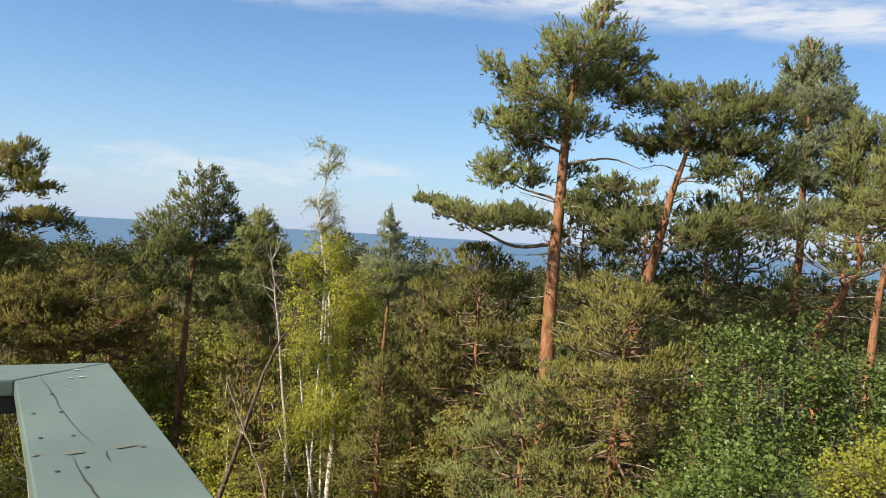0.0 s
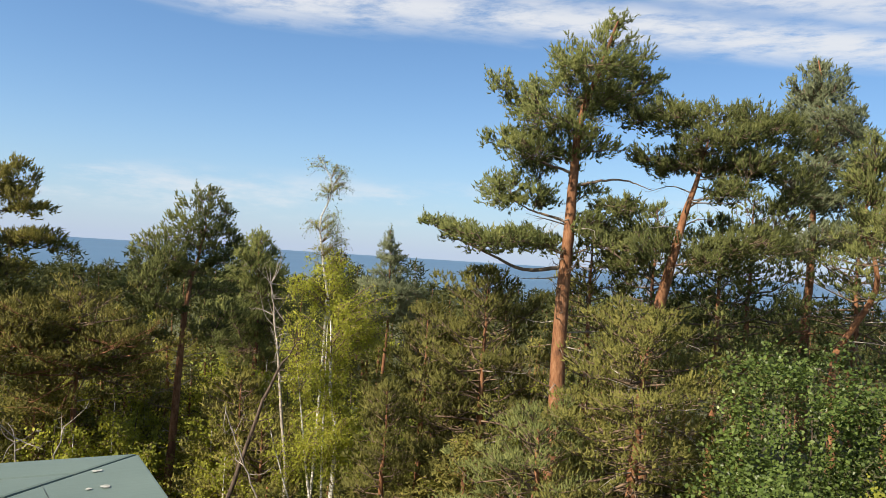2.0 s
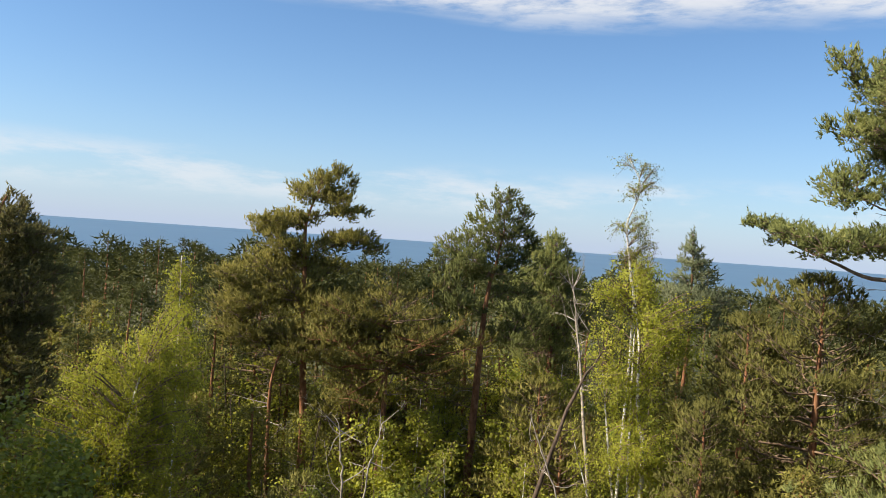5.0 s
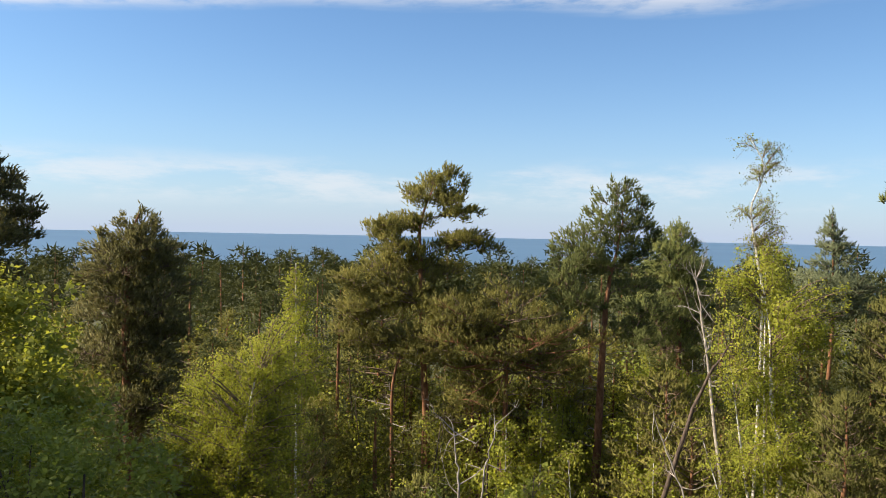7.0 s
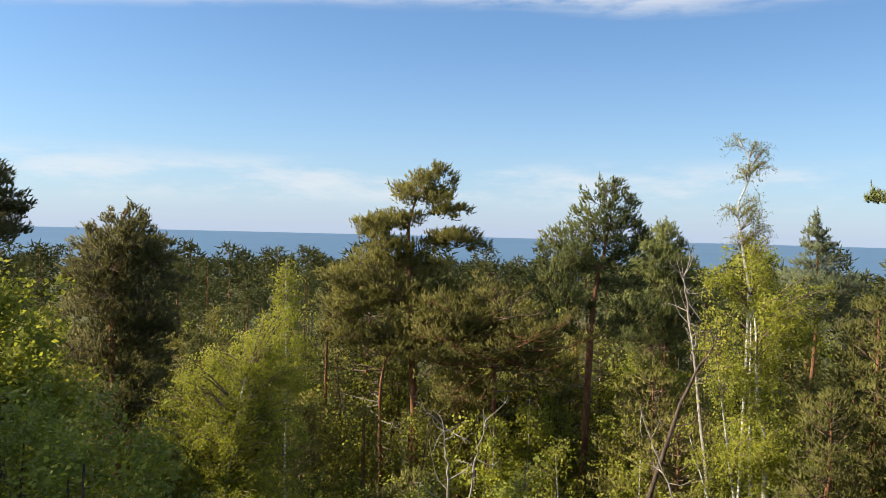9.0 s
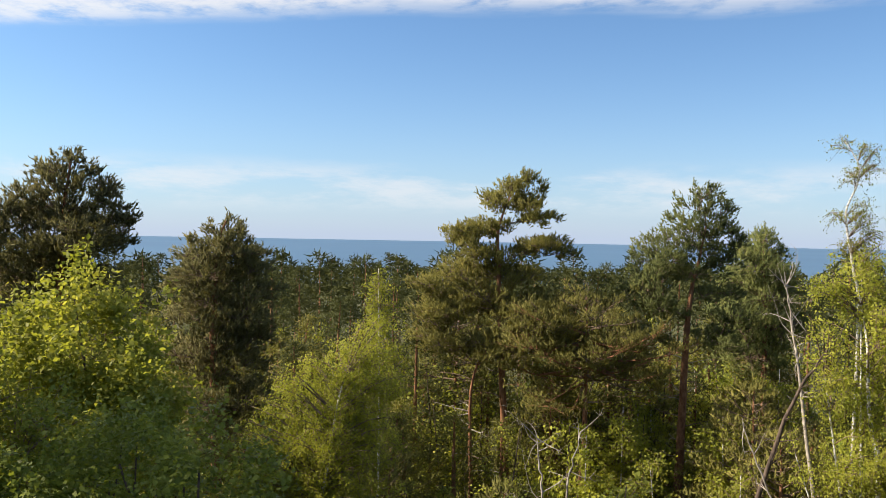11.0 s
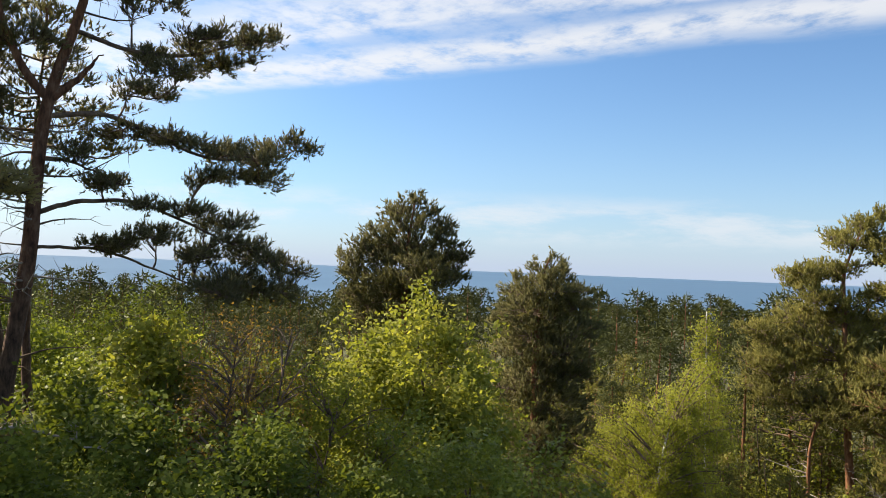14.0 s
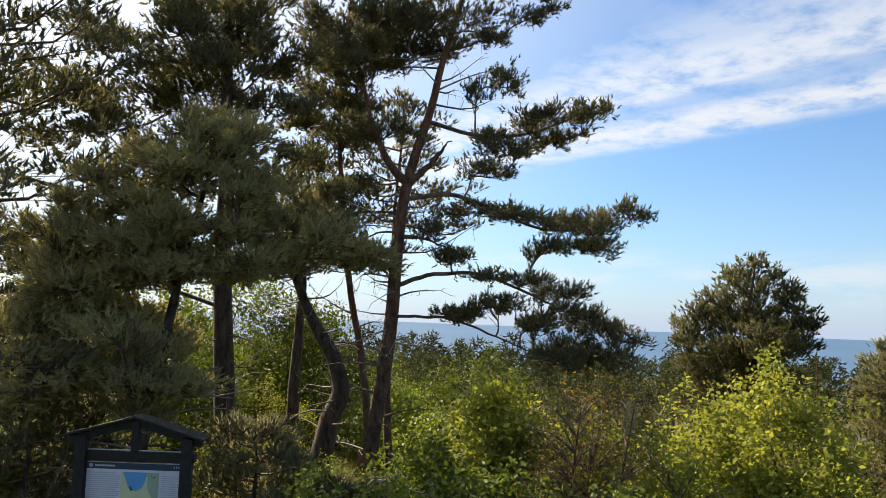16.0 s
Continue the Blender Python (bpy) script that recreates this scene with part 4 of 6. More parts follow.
padded_pine("dark dome-shaped pine with dense crown", [(-23.3, 15.3, 0), (-23.31, 15.28, 0.04), (-23.34, 15.24, 1.84), (-23.32, 15.27, 3.29), (-23.23, 15.41, 5.29)], 0.22,
            [(0.18, 5.43, 0.44, 0.25), (-0.44, 5.05, 0.54, 0.33), (0.46, 4.97, 0.62, 0.36), (-0.16, 4.59, 0.83, 0.36), (1.11, 4.56, 0.47, 0.33), (-1.05, 4.31, 0.54, 0.29), (0.67, 4.18, 0.80, 0.40), (-0.41, 4.04, 0.87, 0.40), (1.49, 4.03, 0.44, 0.25), (1.86, 3.71, 0.29, 0.16), (-1.58, 3.93, 0.47, 0.25), (-1.92, 3.52, 0.51, 0.22)]
            + [(-1.11, 3.53, 0.80, 0.33), (0.06, 3.48, 1.02, 0.40), (1.32, 3.48, 0.62, 0.33), (-1.82, 3.06, 0.54, 0.22), (-0.92, 2.90, 0.87, 0.33), (0.53, 2.86, 1.02, 0.36), (1.43, 2.98, 0.54, 0.25), (-0.18, 2.38, 1.02, 0.36), (-1.43, 2.26, 0.80, 0.33), (-1.06, 1.64, 0.91, 0.40), (0.56, 1.86, 1.02, 0.40)], PINE_DARK, 22, size=1.2, twin=0.45, dense=1.2, dead=10)
padded_pine("dark conical pine at the forest edge", [(-23.2, 21.2, 0), (-23.42, 20.96, -2.62), (-23.44, 20.93, 0.46), (-23.40, 20.98, 2.38), (-23.20, 21.20, 3.73)], 0.18,
            [(0.07, 3.65, 0.33, 0.29), (0.48, 3.51, 0.29, 0.29), (-0.41, 3.37, 0.46, 0.29), (0.31, 3.06, 0.70, 0.37), (-0.49, 2.95, 0.70, 0.37), (-1.19, 2.97, 0.29, 0.21), (0.99, 2.63, 0.66, 0.25), (-0.04, 2.48, 0.91, 0.41), (-1.09, 2.46, 0.79, 0.41), (0.87, 2.11, 0.87, 0.37), (-0.65, 1.90, 1.12, 0.46), (0.33, 1.62, 1.03, 0.46)]
            + [(-1.34, 1.61, 0.83, 0.46), (1.16, 1.23, 0.91, 0.46), (-0.46, 0.94, 1.24, 0.50), (0.44, 0.36, 1.16, 0.50), (-1.15, 0.28, 1.03, 0.54), (-0.26, -0.50, 1.32, 0.54), (1.00, -0.52, 1.03, 0.54), (-1.30, -1.05, 1.24, 0.62), (0.29, -1.48, 1.45, 0.62), (-0.58, -2.61, 1.45, 0.66), (0.85, -2.48, 1.16, 0.62), (0.15, -3.81, 1.57, 0.70)], PINE_DARK, 23, size=1.3, twin=0.5, dense=1.1, dead=6)

BACK = "bushy pine closing the view behind the tall trunks"
pine(BACK, [(10.6, 28.6, 0), (10.6, 28.6, 6.0)], -0.5, 3.4, 0.16, PINE_GREEN, 70, 24, most=18000, fine=1.3)
pine(BACK, [(7.4, 29.4, 0), (7.4, 29.4, 5.6)], -1.0, 3.3, 0.16, PINE_GREEN, 64, 26, most=18000, fine=1.3)

pine(BACK, [(14.6, 29.0, 0), (14.6, 29.0, 5.4)], 0.0, 3.2, 0.16, PINE_GREEN, 64, 27, most=18000, fine=1.3)

# younger bushy pines below the platform
pine("dense yellowish young pine in the hollow", [(1.2, 26.0, 0), (1.2, 26.0, 2.9)], -6.0, 3.3, 0.18, PINE_YOUNG, 110, 31, dead=18, most=80000, dense=1.3, fine=1.15, crown_shape=0.5)
pine("dense yellowish young pine in the hollow", [(-0.6, 27.0, 0), (-0.6, 27.0, 1.6)], -6.0, 2.6, 0.16, PINE_YOUNG, 80, 32, most=45000, dense=1.3, fine=1.15, crown_shape=0.5)
pine("dark low pine in the shaded hollow", [(-1.6, 24.0, 0), (-1.6, 24.0, -0.6)], -6.0, 1.7, 0.12, PINE_YOUNG, 60, 33, most=30000)
pine("drooping young pine on the slope", [(4.1, 18.3, 0), (4.2, 18.2, 2.3)], -2.6, 2.5, 0.17, PINE_YOUNG, 100, 34, dead=24, most=85000, dense=1.3, fine=0.9, crown_shape=0.5, rise=(-0.2, 0.6))
pine("drooping young pine on the slope", [(2.1, 18.6, 0), (2.1, 18.6, -0.2)], -4.0, 2.3, 0.14, PINE_GREEN, 70, 35, dead=16, most=50000, fine=0.9, crown_shape=0.5)
pine("bushy pine behind the tall trunks", [(8.6, 26, 0), (8.6, 26, 5.0)], -1.0, 3.0, 0.16, PINE_GREEN, 60, 36, most=18000, fine=1.3)
pine("bushy pine behind the tall trunks", [(4.8, 27, 0), (4.8, 27, 4.7)], -2.0, 2.6, 0.16, PINE_WARM, 60, 37, most=18000, fine=1.3)
pine("dense pine in the wooded hollow", [(-14.8, 36.0, 0), (-14.8, 36.0, -0.6)], -6.0, 3.0, 0.16, PINE_GREEN, 60, 38, most=15000, fine=1.3, dense=0.8)

# birches
broadleaf("tall white birch with thin bare top and light green leaves", -3.4, 25.8, [(-3.72, 26.36, 2.74, 0.84, 0.84, 0.54), (-4.49, 25.96, 2.23, 0.81, 0.81, 0.60), (-2.68, 26.50, 1.90, 1.01, 1.01, 0.67), (-3.75, 25.75, 1.10, 1.51, 1.51, 0.87), (-2.23, 26.76, 0.96, 0.71, 0.71, 0.71), (-4.67, 25.63, -0.24, 0.71, 0.71, 0.74), (-3.28, 26.02, -0.63, 1.34, 1.34, 0.91), (-3.34, 25.81, -2.49, 1.41, 1.41, 1.28), (-4.94, 25.90, -2.91, 0.74, 0.74, 1.11)], 0.07, 33000, BIRCH_LEAF, 41, "birch_tree", BIRCH_BARK, 0.10, 4, 0.4, 220, 0.36, 0.2,
          line=[(-3.4, 25.8, 0), (-3.22, 25.9, -3.0), (-3.5, 26.0, -1.2), (-3.62, 26.3, 0.6), (-3.9, 26.7, 2.0)], limb_r=1.3)
broadleaf("thin leader of a birch with sparse drooping twigs", -4.1, 26.8, [(-4.56, 26.73, 6.17, 0.32, 0.32, 0.23), (-3.72, 26.86, 5.95, 0.35, 0.35, 0.26), (-4.19, 26.79, 5.26, 0.32, 0.32, 0.32), (-3.64, 26.87, 5.43, 0.18, 0.18, 0.39), (-4.51, 26.74, 4.19, 0.28, 0.28, 0.35), (-3.82, 26.84, 4.20, 0.28, 0.28, 0.42), (-3.51, 26.89, 3.63, 0.25, 0.25, 0.39), (-4.13, 26.80, 3.37, 0.39, 0.39, 0.28)], 0.055, 3600, BIRCH_LEAF, 43, "birch_tree", BIRCH_BARK, 0.05, 1, 0.2, 70, 0.28, 0.1,
          line=[(-4.1, 26.8, 0), (-3.90, 26.83, 1.00), (-4.04, 26.81, 2.47), (-4.22, 26.78, 3.62), (-4.27, 26.77, 4.28), (-4.03, 26.81, 4.94), (-3.98, 26.82, 5.51), (-4.34, 26.76, 6.17)], shell=0.3)
broadleaf("rounded light green birch with drooping twigs", -13.0, 15.2, [(-12.50, 16.29, 1.25, 0.58, 0.58, 0.56), (-12.91, 15.67, 0.28, 1.00, 1.00, 0.83), (-13.46, 14.81, -0.39, 0.94, 0.94, 0.98), (-13.74, 14.17, -1.49, 0.88, 0.88, 1.13), (-12.78, 15.39, -1.26, 1.38, 1.38, 1.25), (-12.39, 16.51, -0.68, 0.63, 0.63, 1.38), (-13.11, 15.10, -2.59, 1.88, 1.88, 1.00), (-13.99, 14.09, -1.16, 0.60, 0.60, 0.69), (-13.64, 14.65, 0.22, 0.63, 0.63, 0.53), (-13.96, 13.86, -2.04, 0.63, 0.63, 0.75)], 0.052, 110000, BIRCH_LEAF, 42, "birch_tree", BIRCH_BARK, 0.055, 1, 0.5, 320, 0.34, 0.2, shell=0.8, lump=0.3, line=[(-13.0, 15.2, 0), (-12.84, 14.94, -2.50), (-12.75, 15.02, -1.54), (-12.62, 15.13, -0.34), (-12.49, 15.24, 0.37)])
broadleaf("slim birch top behind a rounded birch", -15.3, 20.0, [(-15.4, 20.0, 1.5, 0.55, 0.55, 1.1), (-15.2, 20.1, -0.2, 0.9, 0.9, 1.3)], 0.07, 6000, BIRCH_LEAF, 44, "birch_tree", BIRCH_BARK, 0.05, 1, 0.4, 60, 0.3, 0.2)



def snag(label, line, r0, twigs, mat, seed, spread=0.6, name="dead_tree"):
    """A bare dead stem with forked twigs."""
    rng = rng_for(seed)
    line = np.asarray(line, float)
    z0 = gz(*line[0, :2])
    line[0, 2] = min(z0 - 0.1, line[0, 2])
    root = thing(name, line[0, 0], line[0, 1], z0, label, "dead tree")
    at = np.array([line[0, 0], line[0, 1], z0])
    spine = bent(line, 20)
    spine[2:-1] += rng.normal(0, 0.02, (17, 3))
    v, t = tube(spine, np.linspace(r0, 0.012, 20), 8)
    child("trunk", raw_mesh("trunk", v - at, t, mat, True), root)
    for k in range(twigs):
        q = spine[rng.integers(9, 20)]
        d = unit(rng.normal(size=3) + np.array([0, 0, 0.5]))
        ln = spread * rng.uniform(0.5, 1.4)
        p = bent([q, q + d * ln * 0.5 + rng.normal(0, 0.06, 3) * ln, q + d * ln + np.array([0, 0, rng.uniform(-0.1, 0.3) * ln])], 6)
        bits = [tube(p, np.linspace(min(r0 * 0.35, 0.018), 0.003, 6), 4)]
        for _ in range(4):
            w = p[rng.integers(2, 6)]
            e = w + unit(rng.normal(size=3) + d) * ln * 0.35
            bits.append(tube([w, (w + e) / 2 + rng.normal(0, 0.03, 3), e], [0.005, 0.004, 0.002], 3))
        v, t = grown(bits)
        child("twig", raw_mesh("twig", v - at, t, mat), root)
    return root


snag("thin dead birch with bare pale twigs", [(-5.0, 27.6, -8), (-5.05, 27.5, -4.3), (-5.5, 27.9, -1.0), (-5.9, 28.2, 1.0), (-6.1, 28.3, 2.3)], 0.075, 26, GREY_TWIG, 801, 0.9)
snag("dark dead pine leaning into a birch", [(-7.3, 25.0, -8), (-6.55, 25.0, -5.3), (-5.3, 25.2, -1.1), (-4.4, 25.3, 0.6)], 0.12, 22, DARK_BARK, 802, 0.8)
snag("slender pale dead stem leaning aside", [(-4.3, 23.6, -7), (-4.85, 23.4, -4.4), (-5.5, 23.3, -2.8), (-6.05, 23.2, -1.4)], 0.04, 8, GREY_TWIG, 803, 0.5)
snag("pale bare forked dead shrub in the hollow", [(-9.9, 19.8, -7), (-10.0, 19.8, -3.3), (-10.15, 19.75, -1.6)], 0.05, 12, GREY_TWIG, 804, 0.7)
snag("pale bare forked dead shrub in the hollow", [(-9.6, 20.0, -7), (-9.5, 20.05, -3.2), (-9.2, 20.2, -1.4)], 0.04, 7, GREY_TWIG, 805, 0.5)
snag("pale dead branch lying below the pines", [(-14.2, 2.2, 0.1), (-14.3, 3.1, 0.75), (-14.4, 3.7, 0.7), (-14.2, 4.6, 0.35)], 0.03, 8, GREY_TWIG, 806, 0.35, "fallen_branch")

# maples, shrubs and saplings on the hill's side
broadleaf("young maple with bright yellow-green spring leaves", -17.0, 12.4, [(-17.6, 12.1, 0.1, 2.5, 2.5, 2.3), (-16.5, 12.5, -1.5, 2.4, 2.4, 1.8), (-18.2, 11.4, -0.8, 1.8, 1.8, 1.6)], 0.13, 38000, MAPLE_LEAF, 51, "maple_tree", DARK_BARK, 0.12, 1, 0, 300, 0.34, 0.5, shell=0.85, lump=0.4, bare=True, tuft=0.11)
broadleaf("young maple with bright yellow-green spring leaves", -17.9, 5.9, [(-17.9, 5.9, 0.6, 1.3, 1.3, 1.4), (-17.5, 6.8, -0.3, 1.6, 1.6, 1.2)], 0.14, 12000, MAPLE_LEAF, 52, "maple_tree", DARK_BARK, 0.08, 1, 0, 120, 0.35, 0.5, shell=0.8, tuft=0.11)
broadleaf("half-bare twiggy sapling with bronze young leaves", -12.7, 5.9, [(-12.7, 6.2, 1.7, 1.0, 1.0, 0.9), (-12.9, 6.0, 0.7, 1.1, 1.1, 0.9)], 0.055, 4200, BUD_LEAF, 53, "sapling", DARK_BARK, 0.045, 4, 0, 80, 0.42, 0.3, limb_r=1.8)
broadleaf("olive leafy thicket behind a bare sapling", -17.4, 7.8, [(-17.4, 7.8, 0.4, 1.8, 1.8, 1.3), (-16.6, 8.6, -0.6, 1.8, 1.8, 1.4)], 0.10, 12000, BIRCH_LEAF, 531, "sapling", TWIG, 0.05, 3, 0, 110, 0.35, 0.4, bare=True)
broadleaf("green sapling with small leaves on the slope", -14.0, 8.2, [(-14.2, 8.2, 0.2, 1.7, 1.7, 1.3), (-13.2, 9.2, -1.0, 1.7, 1.7, 1.3)], 0.08, 10000, BIRCH_LEAF, 530, "sapling", TWIG, 0.04, 3, 0, 110, 0.35, 0.4)
BUSH = "dark leafy bush growing beside the platform"
broadleaf(BUSH, -7.6, 6.6, [(-7.6, 6.6, 0.3, 1.5, 1.5, 1.3), (-6.4, 7.4, -0.6, 1.6, 1.5, 1.3)], 0.062, 30000, GREEN_LEAF, 54, "bush", DARK_BARK, 0.04, 5, 0, 118, 0.22, 0.7, category="bush", bare=True, shell=0.85, lump=0.55, tuft=0.075)
broadleaf(BUSH, -8.9, 4.2, [(-8.9, 4.3, 0.75, 1.5, 1.5, 1.2)], 0.062, 27000, DEEP_LEAF, 55, "bush", DARK_BARK, 0.04, 5, 0, 105, 0.22, 0.7, category="bush", bare=True, shell=0.85, lump=0.55, tuft=0.075)
broadleaf(BUSH, -9.4, 2.3, [(-9.4, 2.5, 0.5, 1.3, 1.2, 1.2)], 0.062, 23000, DEEP_LEAF, 550, "bush", DARK_BARK, 0.04, 5, 0, 84, 0.22, 0.7, category="bush", bare=True, shell=0.85, lump=0.55, tuft=0.075)
broadleaf(BUSH, -11.4, 9.0, [(-11.4, 9.0, -0.6, 1.8, 1.8, 1.3)], 0.062, 19000, GREEN_LEAF, 551, "bush", DARK_BARK, 0.04, 5, 0, 84, 0.22, 0.7, category="bush", bare=True, shell=0.85, lump=0.55, tuft=0.075)
SHRUB = "glossy broad-leaved shrub on the slope"
broadleaf(SHRUB, 7.0, 16.6, [(7.0, 16.6, 0.2, 2.0, 1.8, 1.7), (6.2, 15.6, -1.2, 1.8, 1.8, 1.3)], 0.095, 16000, GLOSSY_LEAF, 56, "bush", DARK_BARK, 0.05, 6, 0, 170, 0.22, 0.7, category="bush", bare=True, shell=0.85, lump=0.55, tuft=0.12)
broadleaf(SHRUB, 9.6, 16.2, [(9.6, 16.2, 0.0, 2.1, 1.8, 1.5)], 0.095, 12000, GLOSSY_LEAF, 57, "bush", DARK_BARK, 0.05, 6, 0, 130, 0.22, 0.7, category="bush", bare=True, shell=0.85, lump=0.55, tuft=0.12)
broadleaf(SHRUB, 5.4, 13.0, [(5.4, 13.0, -1.2, 2.2, 1.8, 1.1)], 0.09, 9000, GLOSSY_LEAF, 58, "bush", DARK_BARK, 0.05, 6, 0, 110, 0.22, 0.7, category="bush", bare=True, shell=0.85, lump=0.55, tuft=0.12)
broadleaf("yellow-green feathery bush beside the platform", 6.3, 10.9, [(6.3, 10.9, 0.0, 1.0, 1.0, 0.9)], 0.06, 8000, BIRCH_LEAF, 59, "bush", TWIG, 0.03, 5, 0, 80, 0.3, 0.3, category="bush")
for k, (x, y, top, low, rad, n) in enumerate([(-30, 7.5, 2.6, -3, 4.6, 9000), (-25.2, 4.2, 1.5, -1.5, 2.6, 6000), (-28, 0.5, 5.0, -1, 3.6, 12000), (-25, -3.5, 5.2, -1, 3.4, 11000), (-27, 2.6, 4.0, -1, 2.6, 9000), (-21.8, 6.4, 0.9, -1.5, 2.4, 7000), (-15.5, 4.3, 0.8, -0.6, 1.4, 5000), (-26, -9, 5, -1, 3.5, 7000), (-22.0, -1.2, 2.2, -0.5, 2.0, 6000)]):
    broadleaf("sunlit light green broadleaf tree behind the pines", x, y, [(x, y, (top + low) / 2, rad, rad, (top - low) / 2)], 0.11, int(n * 1.6), GREEN_LEAF if k % 2 else DEEP_LEAF, 60 + k, "broadleaf_tree", DARK_BARK, 0.09, 2, 0, 80, 0.5, 0.4, bare=True)

YOUNG = "young birch with fresh yellow-green leaves in the hollow"
for k, (x, y, top, rad) in enumerate([(-17.5, 41.4, -0.9, 1.5), (-12.7, 35.6, -3.4, 1.0), (-12.2, 40.2, -2.6, 1.3), (-11.0, 42.6, -1.6, 1.4), (-8.0, 38.0, -1.8, 1.4), (-15.0, 42.0, -2.0, 1.4), (-15.3, 34.8, -2.7, 1.4), (-12.9, 34.6, -3.6, 1.2), (-9.4, 35.2, -3.4, 1.3), (-11.9, 30.2, -2.6, 1.2), (-12.9, 29.2, -3.6, 1.2), (-8.6, 31.3, -2.6, 1.2), (-10.3, 28.6, -4.0, 1.2), (-7.3, 28.5, -3.9, 1.2)]):
    broadleaf(YOUNG, x, y, [(x, y, top - 1.5, rad, rad, 1.6), (x + 0.3, y, top - 3.6, rad * 1.2, rad * 1.2, 1.6)], 0.12, 4000, BIRCH_LEAF, 820 + k, "birch_tree", BIRCH_BARK, 0.05, 1, 0.35, 50, 0.4, 0.3)
broadleaf("small bright green sapling below the platform", -5.8, 14.0, [(-5.8, 14.0, -0.95, 0.6, 0.6, 0.6), (-5.6, 14.2, -1.9, 0.9, 0.9, 0.9)], 0.10, 3000, MAPLE_LEAF, 830, "sapling", TWIG, 0.03, 2, 0, 40, 0.25, 0.5)
# low growth under the hilltop pines
LOW = "low green bush under the hilltop pines"
for k, (x, y, r, h, m) in enumerate([(-14.9, 2.3, 1.0, 0.75, DEEP_LEAF), (-13.6, 3.6, 1.0, 0.9, GREEN_LEAF), (-16.2, 2.6, 1.1, 0.8, GREEN_LEAF), (-19.5, 1.0, 1.4, 1.0, BIRCH_LEAF), (-20.5, -1.5, 1.6, 1.3, BIRCH_LEAF), (-12.6, -2.2, 1.0, 1.0, GREEN_LEAF), (-14.0, -3.2, 1.3, 1.3, DEEP_LEAF), (-15.9, -2.9, 1.3, 1.2, DEEP_LEAF), (-17.6, -3.2, 1.5, 1.4, GREEN_LEAF), (-16.6, 0.2, 0.9, 0.6, DEEP_LEAF), (-15.2, -0.9, 0.8, 0.6, DEEP_LEAF), (-18.5, -1.6, 1.2, 0.9, GREEN_LEAF), (-23.0, 1.0, 2.0, 1.8, MAPLE_LEAF), (-17.0, 4.6, 1.2, 0.9, GREEN_LEAF), (-12.2, 3.9, 0.9, 1.0, DEEP_LEAF)]):
    z = gz(x, y)
    broadleaf(LOW, x, y, [(x, y, z + h * 0.55, r, r, h * 0.55)], 0.057, 6200, m, 840 + k, "bush", TWIG, 0.02, 4, 0, 45, 0.26, 0.6, category="bush", bare=True)


def build_grass():
    """Dry and green blades on the open sand under the pines."""
    rng = rng_for(71)
    n = 9000
    a, r = np.radians(rng.uniform(66, 118, n)), 8 + 16 * rng.uniform(0, 1, n) ** 0.9
    x, y = -r * np.sin(a), r * np.cos(a)
    keep = np.sin(x * 1.9 + 0.5) * np.cos(y * 1.6) + rng.normal(0, 0.5, n) > -0.35
    pos = np.stack([x, y, ground_z(x, y) - 0.02], -1)[keep]
    way = np.array([0, 0, 1.0]) + rng.normal(0, 0.25, (len(pos), 3))
    v, t = needles(rng, pos, way, 0.24, 0.016, 5, 0.6, 0.1)
    ob = new("grass", raw_mesh("grass", v, t, DRY_GRASS))
    tagged(ob, "dry straw-coloured grass on the sandy hilltop", "grass", kind="stuff")


build_grass()

